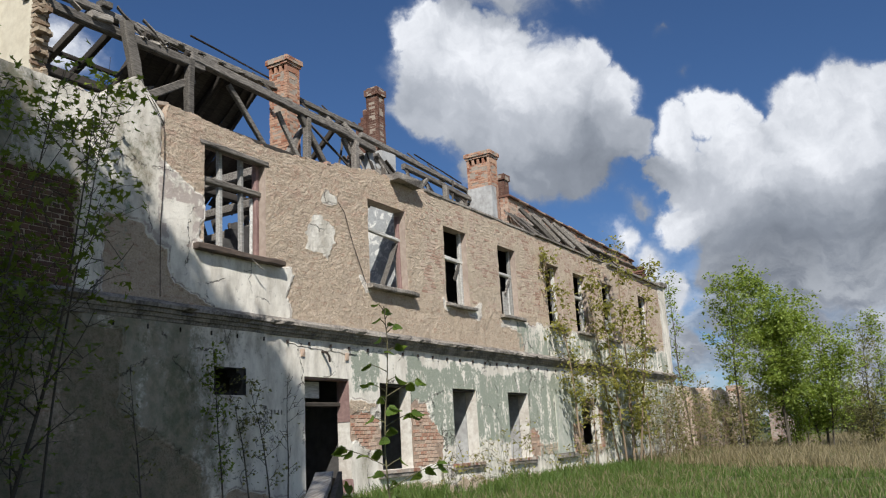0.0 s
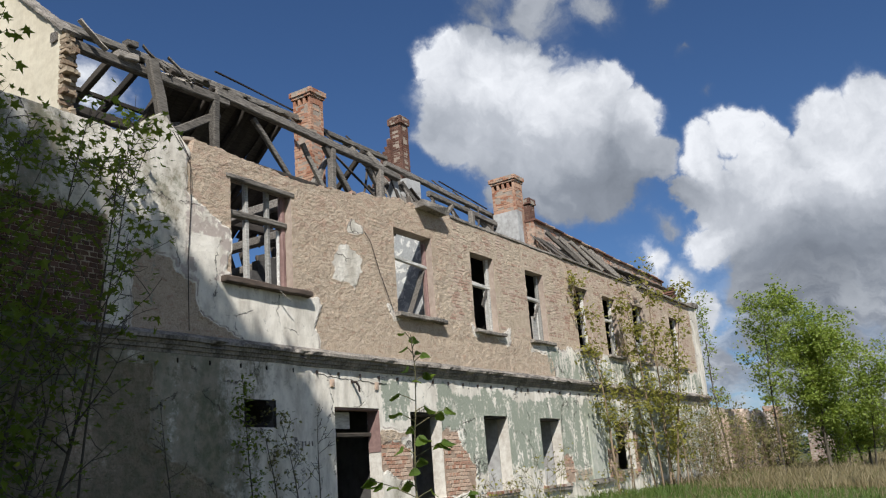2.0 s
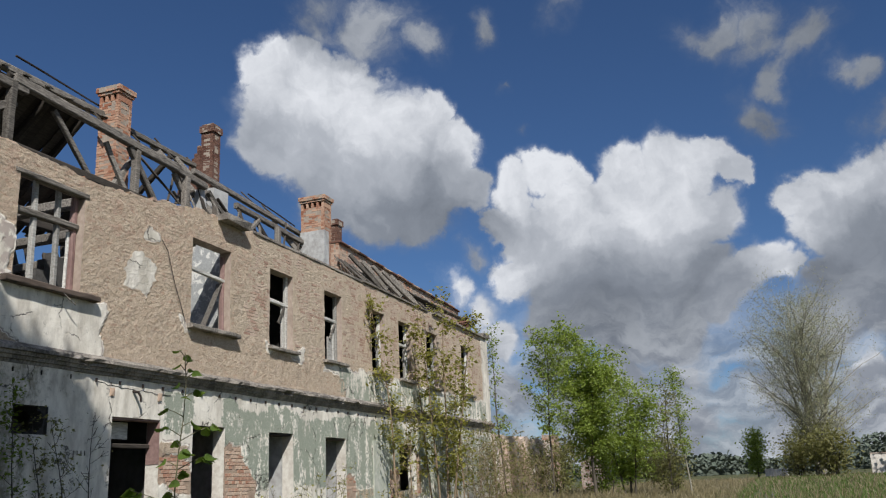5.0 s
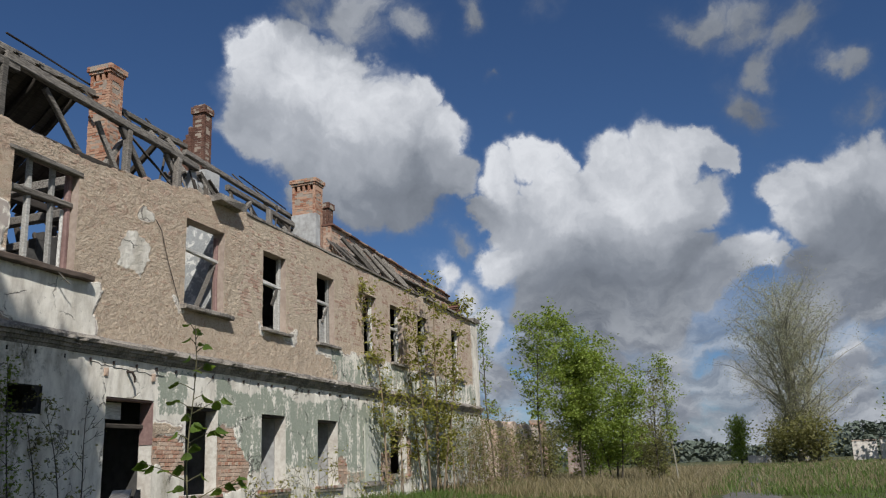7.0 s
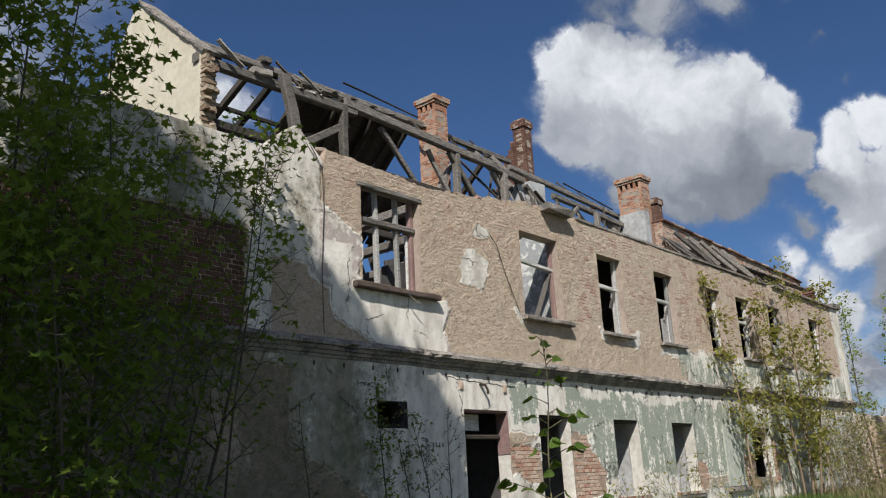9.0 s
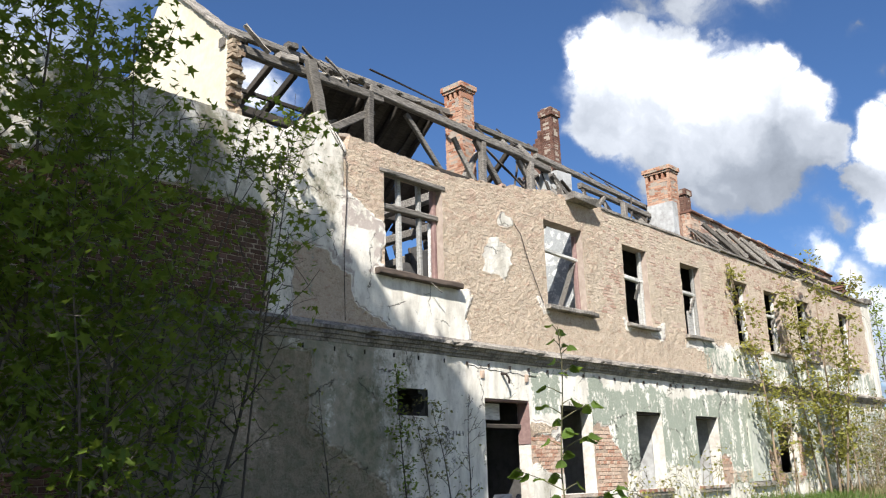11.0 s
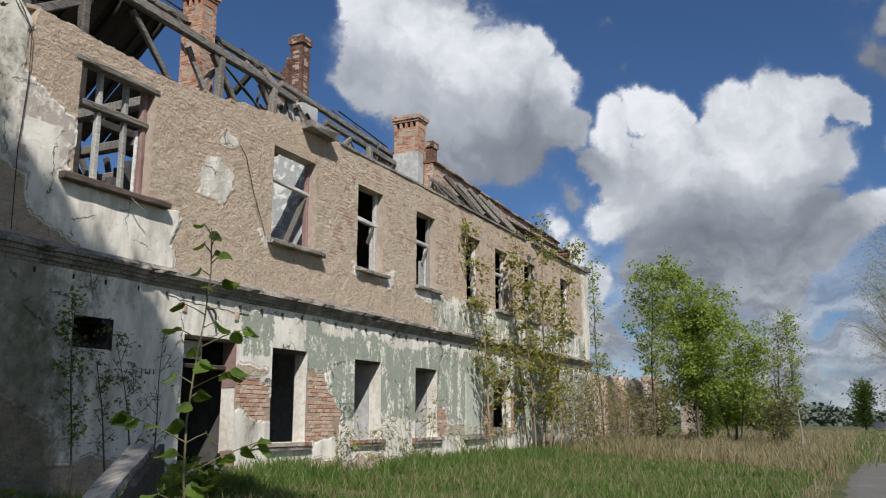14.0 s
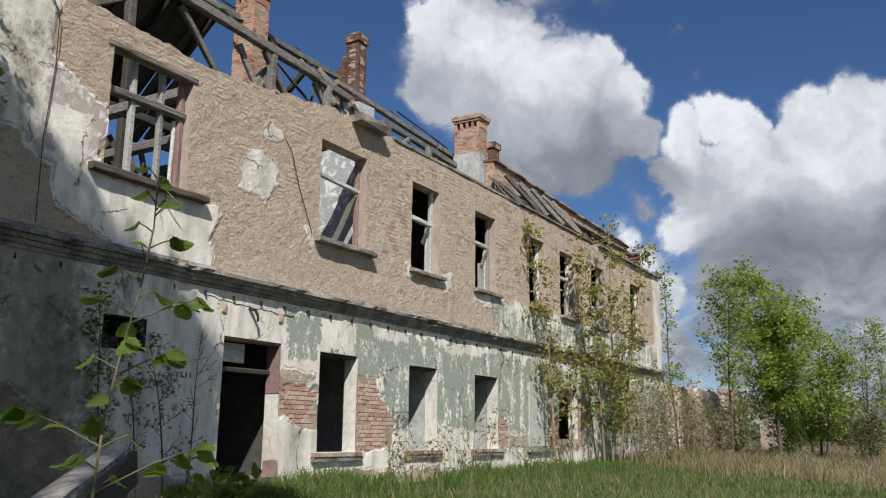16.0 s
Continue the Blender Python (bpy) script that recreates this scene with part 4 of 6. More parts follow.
# ---- roof timbers and roof remains ----
def build_roof():
    r = thing("roof_frame", 0, 0.3, 6.5, "collapsed roof frame of grey weathered timbers on the wall", "roof", "", "structure")
    r.location = (0, 0, 0)
    near = lambda name, a, b, w, h, mat=M_BEAM, label="": part(name, Mesh().beam(a, b, w * 0.84, h * 0.84, 0.15, 0.007, steps=4), mat, r, label)
    add = lambda name, a, b, w, h, mat=M_BEAM, label="": near(name, deep(a), deep(b), w * FAR, h * FAR, mat, label)
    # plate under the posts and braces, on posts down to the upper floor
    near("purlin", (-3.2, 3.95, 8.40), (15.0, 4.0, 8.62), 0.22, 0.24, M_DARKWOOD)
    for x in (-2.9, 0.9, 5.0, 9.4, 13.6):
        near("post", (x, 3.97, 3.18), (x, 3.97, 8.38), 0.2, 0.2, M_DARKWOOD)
    add("purlin", (-5.6, 0.32, 7.50), (-2.2, 0.34, 7.60), 0.17, 0.19)
    add("purlin", (-2.5, 0.32, 7.72), (1.9, 0.32, 7.58), 0.17, 0.20)
    add("purlin", (1.7, 0.36, 7.60), (3.0, 0.36, 7.50), 0.16, 0.18)
    add("purlin", (4.45, 0.5, 7.52), (8.7, 0.4, 7.28), 0.15, 0.16)
    add("purlin", (-5.5, 1.2, 8.30), (0.60, 1.2, 8.46), 0.16, 0.17)
    add("purlin", (1.04, 1.2, 8.42), (3.72, 1.2, 8.40), 0.13, 0.14)
    add("purlin", (3.0, 0.7, 7.95), (8.0, 0.7, 7.72), 0.14, 0.15)
    # short posts on the wall
    for x, h in ((-2.52, 7.65), (0.62, 7.6), (2.25, 7.5), (6.1, 7.38)):
        add("post", (x, 0.33, wall_top(x) - 0.03), (x + 0.03, 0.33, h), 0.17, 0.17)
    add("splintered_post", (-3.60, 0.24, 6.50), (-3.98, 0.16, 7.72), 0.24, 0.16, M_PALEWOOD, "splintered pale post")
    # rafters and braces
    for x in (-5.15, -4.55, -3.85, -3.3):
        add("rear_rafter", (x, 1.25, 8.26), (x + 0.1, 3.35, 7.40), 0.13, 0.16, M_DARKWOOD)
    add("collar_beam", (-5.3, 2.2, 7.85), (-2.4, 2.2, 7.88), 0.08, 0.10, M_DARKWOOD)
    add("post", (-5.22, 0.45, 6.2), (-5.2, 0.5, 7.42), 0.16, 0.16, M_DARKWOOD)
    add("block", (-4.55, 0.28, 7.63), (-4.2, 0.26, 7.66), 0.2, 0.14, M_PALEWOOD)
    add("block", (-3.75, 1.15, 8.46), (-3.55, 1.15, 8.47), 0.2, 0.14)
    add("loose_board", (-5.3, 0.15, 7.85), (-4.85, 0.12, 7.52), 0.12, 0.03, M_PALEWOOD)
    add("brace", (-3.5, 0.45, 6.62), (-2.35, 0.4, 7.35), 0.14, 0.17)
    add("brace", (-3.2, 0.8, 6.9), (-2.6, 1.1, 7.2), 0.12, 0.3)
    add("brace", (-0.35, 0.4, 6.45), (-1.5, 0.4, 7.55), 0.10, 0.12)
    add("brace", (0.55, 0.4, 6.5), (-0.05, 0.5, 7.5), 0.10, 0.12)
    add("brace", (1.35, 0.35, 6.55), (0.45, 0.35, 7.55), 0.15, 0.15)
    add("brace", (0.1, 0.5, 6.5), (0.8, 0.6, 7.4), 0.12, 0.13)
    add("brace", (2.6, 0.4, 6.75), (1.95, 0.42, 7.5), 0.12, 0.12)
    add("brace", (2.35, 0.5, 6.75), (2.9, 0.6, 7.4), 0.11, 0.12, M_DARKWOOD)
    add("brace", (4.2, 0.4, 6.8), (3.3, 0.5, 7.5), 0.12, 0.13)
    add("brace", (4.7, 0.4, 6.8), (5.4, 0.45, 7.4), 0.11, 0.12)
    add("brace", (5.9, 0.4, 6.82), (5.35, 0.5, 7.4), 0.11, 0.12, M_DARKWOOD)
    add("rafter", (3.6, 0.3, 6.75), (2.3, 1.3, 8.45), 0.13, 0.15)
    add("rafter", (4.1, 0.3, 6.85), (3.0, 1.2, 8.35), 0.11, 0.13)
    add("strut", (3.05, 0.45, 6.75), (3.0, 0.5, 7.45), 0.25, 0.2, M_INNER)
    add("rafter", (7.4, 0.3, 6.85), (6.6, 0.8, 7.75), 0.12, 0.13)
    add("rafter", (8.0, 0.4, 6.85), (7.6, 0.8, 7.6), 0.10, 0.12, M_DARKWOOD)
    add("rail", (-1.5, 1.4, 8.84), (1.1, 1.4, 8.74), 0.035, 0.035, M_IRON, "thin dark iron rail")
    add("rail", (1.3, 1.25, 8.52), (4.0, 1.25, 8.40), 0.05, 0.05, M_DARKWOOD)
    add("rail", (5.6, 0.9, 8.22), (8.0, 0.9, 8.0), 0.035, 0.035, M_IRON)
    for x in (0.3, 1.4, 2.6, 3.8, 6.2, 7.2):
        add("batten", (x, 0.9, 8.1 - 0.05 * max(x - 3, 0)), (x + 0.02, 1.5, 8.75 - 0.06 * max(x - 3, 0)), 0.05, 0.04, M_DARKWOOD)
    # broken boards
    for k in range(9):
        x = -3.75 + rnd.uniform(0, 1.2)
        add("splinter", (x, 0.25, 7.65 + rnd.uniform(-0.1, 0.1)), (x + rnd.uniform(-0.6, -0.1), 0.4 + rnd.uniform(0, 0.5), 7.85 + rnd.uniform(-0.15, 0.3)), rnd.uniform(0.05, 0.11), 0.03, M_PALEWOOD if k % 2 else M_BEAM)
    for k in range(7):
        x = -2.0 + k * 0.52
        add("board", (x, 1.05, 8.36), (x + rnd.uniform(-0.05, 0.3), 1.5, 8.62), 0.16, 0.025)
    for k in range(8):
        x = 2.4 + rnd.uniform(0, 5.2)
        a = rnd.uniform(-0.6, 0.6)
        add("loose_board", (x, 0.3, 6.86), (x + a, 0.5, 7.3 + rnd.uniform(0, 0.25)), 0.12, 0.03, M_BEAM if k % 2 else M_DARKWOOD)
    for k in range(7):
        x = 8.6 + rnd.uniform(-0.7, 0.9)
        add("loose_board", (x, 0.2, 7.15 + rnd.uniform(-0.1, 0.2)), (x + rnd.uniform(0.3, 0.8), 0.55, 7.4 + rnd.uniform(-0.2, 0.35)), 0.14, 0.03, M_DARKWOOD if k % 3 else M_BEAM)
    for k in range(26):
        x = 1.2 + rnd.uniform(0, 7.4)
        add("loose_lath", (x, 0.25 + rnd.uniform(0, 0.4), 6.84), (x + rnd.uniform(-0.9, 0.9), 0.35 + rnd.uniform(0, 0.6), 7.1 + rnd.uniform(0, 0.75)), rnd.uniform(0.04, 0.09), 0.035, M_DARKWOOD if k % 3 else M_BEAM)
    for k in range(9):
        x = 8.5 + rnd.uniform(0, 0.5)
        add("hanging_felt", (x, 0.5 + rnd.uniform(0, 0.3), 7.9 + rnd.uniform(-0.2, 0.2)), (x + rnd.uniform(0.3, 0.75), 0.5, 7.55 + rnd.uniform(-0.2, 0.3)), 0.16, 0.02, M_DARKWOOD if k % 2 else M_TILE)
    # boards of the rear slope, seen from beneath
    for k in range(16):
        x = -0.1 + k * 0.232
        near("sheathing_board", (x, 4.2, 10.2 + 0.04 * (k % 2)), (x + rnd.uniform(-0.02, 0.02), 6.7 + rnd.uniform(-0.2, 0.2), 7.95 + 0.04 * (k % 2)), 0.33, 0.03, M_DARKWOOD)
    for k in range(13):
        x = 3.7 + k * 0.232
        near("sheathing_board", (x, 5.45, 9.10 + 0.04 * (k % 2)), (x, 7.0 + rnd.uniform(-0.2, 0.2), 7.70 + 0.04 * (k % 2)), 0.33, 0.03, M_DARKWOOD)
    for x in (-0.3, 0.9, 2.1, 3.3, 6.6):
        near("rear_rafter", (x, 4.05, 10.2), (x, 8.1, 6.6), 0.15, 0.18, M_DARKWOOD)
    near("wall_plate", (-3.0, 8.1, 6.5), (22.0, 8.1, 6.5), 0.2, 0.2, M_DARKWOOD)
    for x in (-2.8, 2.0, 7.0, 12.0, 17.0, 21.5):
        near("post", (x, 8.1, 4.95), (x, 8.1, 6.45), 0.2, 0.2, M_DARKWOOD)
    for x in (-0.5, 1.1, 2.7):
        near("tie_beam", (x, 0.35, 6.18), (x + 0.1, 8.0, 6.22), 0.22, 0.24)
    near("tie_beam", (-4.8, 2.6, 6.3), (4.12, 2.6, 6.35), 0.18, 0.2, M_DARKWOOD)
    for k in range(14):
        x = 1.4 + rnd.uniform(0, 2.8)
        near("fallen_beam", (x, 3.7 + rnd.uniform(0, 0.8), 3.2), (x + rnd.uniform(-1.6, 1.6), 5.0 + rnd.uniform(0, 1), 6.6 + rnd.uniform(-0.6, 0.8)), 0.12, 0.14, M_BEAM if k % 3 == 0 else M_DARKWOOD)
    # eave plate and broken ledge over the second window
    part("ledge", Mesh().box(3.05, 4.05, -0.24, 0.3, 6.72, 6.86, 0.03), M_CORNICE, r, "overhanging broken eave ledge")
    near("wall_plate", (4.5, 0.06, 6.83), (10.6, 0.06, 6.84), 0.2, 0.08, M_CORNICE)
    near("wall_plate", (10.6, 0.04, 6.86), (16.0, 0.04, 6.84), 0.2, 0.07, M_CORNICE)
    near("wall_plate", (16.5, 0.02, 6.85), (22.9, 0.02, 6.80), 0.3, 0.09, M_CORNICE)
    # right part: sagging slope of grey boards against a brick parapet
    for k in range(39):
        x = 10.95 + k * 0.21
        sag = 0.25 * math.exp(-((x - 13.6) / 1.0) ** 2)
        near("roof_board", (x + rnd.uniform(-0.05, 0.05), 0.08 + rnd.uniform(0, 0.2), 6.92 - rnd.uniform(0, 0.05)), (x - 0.25, 0.95, 7.78 - sag), 0.2, 0.03, M_TILE if k % 3 else M_BEAM)
    for x, l in ((11.0, 0.3), (11.9, 0.0), (12.7, 0.4), (13.5, 0.7), (14.2, 0.3)):
        near("loose_rafter", (x + l + 0.5, -0.02, 6.92), (x, 0.6, 7.85), 0.13, 0.14)
    for k in range(12):
        x = 12.0 + k * 0.8
        near("felt_edge", (x, 0.55, 7.5), (x + 0.82, 0.55, 7.47), 0.3, 0.04, M_TILE)
    return r


build_roof()


def brick_block(parent, name, x0, x1, y0, y1, z0, z1, mat, course=0.077, ragged=0.0):
    """A solid of brick courses: single bricks round a mortar core."""
    core = Mesh().box(x0 + 0.012, x1 - 0.012, y0 + 0.012, y1 - 0.012, z0, z1)
    part("mortar_core", core, M_MORTAR, parent)
    m = Mesh()
    z, row = z0, 0
    while z < z1 - 0.02:
        for side in range(4):
            length = (x1 - x0) if side % 2 == 0 else (y1 - y0)
            s = 0.0 if row % 2 == 0 else -0.125
            while s < length:
                a, b = max(s, 0.0), min(s + 0.24, length)
                if b - a > 0.05 and rnd.random() > 0.03:
                    q = rnd.uniform(0, 0.018)
                    if side == 0:
                        m.box(x0 + a, x0 + b, y0 + q, y0 + 0.1, z, z + 0.066, 0.003)
                    elif side == 1:
                        m.box(x0 + q, x0 + 0.1, y0 + a, y0 + b, z, z + 0.066, 0.003)
                    elif side == 2:
                        m.box(x0 + a, x0 + b, y1 - 0.1, y1 - q, z, z + 0.066, 0.003)
                    else:
                        m.box(x1 - 0.1, x1 - q, y0 + a, y0 + b, z, z + 0.066, 0.003)
                s += 0.25
        z, row = z + course, row + 1
    ob = part(name, m, mat, parent)
    tagged(ob, kind="stuff")


def holed_chimney(x0, x1, y0, y1, base, top, piers, foot, label):
    """A shaft with a corbelled cap over a row of smoke holes."""
    c = thing("chimney", 0, 0, 0, label, "chimney", "roof chimneys")
    if foot:
        part("plastered_foot", Mesh().box(x0 - 0.02, x1 - 0.25, y0 - 0.02, y1 + 0.02, base, foot, 0.01), M_INNER, c, "grey-white plastered foot")
        brick_block(c, "corner", x1 - 0.25, x1, y0, y1, base, foot, M_CHIMNEY)
    brick_block(c, "shaft", x0, x1, y0, y1, foot or base, top - 0.44, M_CHIMNEY)
    brick_block(c, "cap", x0 - 0.04, x1 + 0.04, y0 - 0.04, y1 + 0.04, top - 0.23, top - 0.15, M_CHIMNEY)
    brick_block(c, "cap", x0 - 0.08, x1 + 0.08, y0 - 0.08, y1 + 0.08, top - 0.15, top, M_CHIMNEY)
    for k in range(piers):
        y = y0 + k * (y1 - y0 - 0.09) / (piers - 1)
        part("pier", Mesh().box(x0, x1, y, y + 0.09, top - 0.44, top - 0.23, 0.004), M_CHIMNEY, c)
    # near-black block paints the shade inside the smoke holes
    part("flue_back", Mesh().box(x0 + 0.18, x1 - 0.05, y0 + 0.1, y1 - 0.1, top - 0.44, top - 0.23), M_SHADEDARK, c)


def build_chimneys():
    holed_chimney(5.06, 5.61, 4.67, 5.33, 6.7, 11.88, 4, 0, "orange brick chimney with corbelled cap and smoke holes")
    # broken dark chimney
    c = thing("chimney", 0, 0, 0, "tall sooty dark brick chimney with broken stepped shoulder", "chimney", "roof chimneys")
    x0, x1, y0, y1, top = 9.45, 9.87, 4.65, 5.1, 12.47
    brick_block(c, "shaft", x0, x1, y0, y1, 10.1, top - 0.30, M_DARKBRICK)
    part("plastered_foot", Mesh().box(x0 - 0.3, x1 + 0.02, y0 - 0.3, y1 + 0.02, 6.7, 10.12, 0.02), M_INNER, c, "grey-white plastered foot")
    brick_block(c, "cap", x0 - 0.05, x1 + 0.05, y0 - 0.05, y1 + 0.05, top - 0.30, top - 0.08, M_DARKBRICK)
    brick_block(c, "cap", x0 + 0.01, x1 - 0.01, y0 + 0.01, y1 - 0.01, top - 0.08, top, M_DARKBRICK)
    for k in range(8):
        brick_block(c, "shoulder", x0 - 0.10, x0 + 0.04, y1 - 0.04 + 0.10 * k, y1 + 0.08 + 0.10 * k, 10.0, top - 0.75 - 0.20 * k + rnd.uniform(-0.08, 0.08), M_DARKBRICK)
    holed_chimney(14.44, 15.04, 3.28, 4.22, 6.7, 11.3, 5, 9.95, "wide orange brick chimney with corbelled cap and plastered foot")
    # its small neighbour
    c = thing("chimney", 0, 0, 0, "short stub of dark red brick chimney", "chimney", "roof chimneys")
    brick_block(c, "shaft", 16.05, 16.47, 3.55, 4.0, 6.7, 10.62, M_DARKBRICK)
    brick_block(c, "cap", 16.0, 16.52, 3.5, 4.05, 10.62, 10.8, M_DARKBRICK)
    # parapet of washed brick behind the right-hand roof slope
    p = thing("parapet", 0, 0, 0, "long parapet of crumbling red brick with tile coping", "wall", "", "structure")
    for k in range(17):
        x = 11.0 + k * 0.675
        h = 8.30 - 0.018 * k + 0.04 * fbm(x, 2, 2, 1.2, 3)
        brick_block(p, "brickwork", x, x + 0.675, 0.98, 1.25, 6.7, h, M_RUBBLE if k % 4 else M_BRICK)
        part("coping", Mesh().beam((x - 0.02, 1.1, h + 0.03), (x + 0.69, 1.1, h + 0.01), 0.4, 0.06, steps=2), M_BRICK if k % 2 else M_DARKBRICK, p)
    for k in range(12):
        part("corner_brick", Mesh().box(22.45 + rnd.uniform(0, 0.1), 22.78 + rnd.uniform(0, 0.2), 0.6, 1.2, 6.75 + k * 0.085, 6.82 + k * 0.085, 0.02), M_DARKBRICK, p)
    part("corner_cap", Mesh().box(22.55, 23.35, -0.1, 0.45, 6.84, 6.98, 0.03), M_CORNICE, p)


build_chimneys()


# ---- the low ruin beyond the house ----
def build_annex():
    a = thing("annex_wall", 0, 0, 0, "low roofless ruin wall with pinkish flaking plaster", "wall", "", "structure")
    m = Mesh()
    k = 60
    for i in range(k + 1):
        x = 24.0 + i * 16.0 / k
        top = 2.95 + 0.02 * i / k + 0.14 * fbm(x, 0, 1, 0.9, 4)
        for y in (1.0, 1.4):
            for z in (-0.6, 0.6, 1.6, top):
                m.v.append((x, y + 0.02 * fbm(x, y, z, 1.5, 3), z))
    for i in range(k):
        b = i * 8
        for q in range(3):
            m.add([], [(b + q, b + 8 + q, b + 9 + q, b + q + 1), (b + 4 + q, b + 5 + q, b + 13 + q, b + 12 + q)])
        m.add([], [(b + 3, b + 11, b + 15, b + 7)])
    m.add([], [(0, 1, 5, 4), (1, 2, 6, 5), (2, 3, 7, 6)] + [(k * 8 + q, k * 8 + 4 + q, k * 8 + 5 + q, k * 8 + 1 + q) for q in range(3)])
    part("wall_face", m, M_ANNEX, a)
    for i in range(9):
        x = 25.0 + i * 1.75
        part("pilaster", Mesh().box(x, x + 0.35, 0.9, 1.02, -0.5, 2.75, 0.02), M_WHITEWASH if i % 2 else M_ANNEX, a)
    for i in range(5):
        x = 26.2 + i * 2.9
        part("recess", Mesh().box(x, x + 0.8, 0.965, 1.0, 0.6, 2.1, 0.02), M_BRICK, a, "bare brick patch")
    brick_block(a, "end_pier", 38.2, 39.6, 0.8, 1.5, -0.5, 3.35, M_BRICK)
    b = thing("ruin_wall", 0, 0, 0, "broken wall stump of bare brick behind bushes", "wall", "", "structure")
    for i in range(6):
        brick_block(b, "brickwork", 47 + i * 1.0, 48 + i * 1.0, 0.6, 1.1, -0.6, 2.3 - 0.25 * abs(i - 2) + rnd.uniform(-0.2, 0.2), M_RUBBLE)


build_annex()


# ---- trees, bushes and saplings ----
def leaf_cloud(mesh, pts, size, seed, shape=0, droop=0.3):
    """Small folded leaves at the given places."""
    r = random.Random(seed)
    for p in pts:
        a, t = r.uniform(0, 6.283), r.gauss(-droop, 0.5)
        d = Vector((math.cos(a) * math.cos(t), math.sin(a) * math.cos(t), math.sin(t)))
        s = Vector((-math.sin(a), math.cos(a), r.gauss(0, 0.5))).normalized()
        u = d.cross(s)
        l = size * r.uniform(0.6, 1.3)
        w = l * 0.42
        o = Vector(p)
        if shape == 0:
            v = [o, o + d * l * 0.5 + s * w + u * w * 0.35, o + d * l, o + d * l * 0.5 - s * w + u * w * 0.35]
            f = [(0, 1, 2), (0, 2, 3)]
        elif shape == 2:
            v = [o]
            for q, k in ((-2.2, 0.45), (-1.6, 0.30), (-1.0, 0.85), (-0.5, 0.45), (0.0, 1.0), (0.5, 0.45), (1.0, 0.85), (1.6, 0.30), (2.2, 0.45)):
                v.append(o + d * (l * (0.15 + k * 0.75 * math.cos(q))) + s * (l * k * 0.75 * math.sin(q)) + u * (l * 0.22 * abs(math.sin(q)) * k))
            f = [(0, i, i + 1) for i in range(1, 9)]
        else:
            v = [o, o - d * l * 0.10 + s * w * 0.7 + u * w * 0.25, o + d * l * 0.30 + s * w * 1.15 + u * w * 0.35, o + d * l * 0.68 + s * w * 0.75 + u * w * 0.2, o + d * l,
                 o + d * l * 0.68 - s * w * 0.75 + u * w * 0.2, o + d * l * 0.30 - s * w * 1.15 + u * w * 0.35, o - d * l * 0.10 - s * w * 0.7 + u * w * 0.25, o + d * l * 0.35]
            f = [(8, 0, 1), (8, 1, 2), (8, 2, 3), (8, 3, 4), (8, 4, 5), (8, 5, 6), (8, 6, 7), (8, 7, 0)]
        mesh.add([tuple(q) for q in v], f)


def wander(r, a, d, length, n, wobble, rise=0.0):
    pts, p, d = [a.copy()], a.copy(), d.normalized()
    for i in range(n):
        d = (d + Vector((r.gauss(0, wobble), r.gauss(0, wobble), r.gauss(0, wobble) + rise))).normalized()
        p = p + d * (length / n)
        pts.append(p.copy())
    return pts


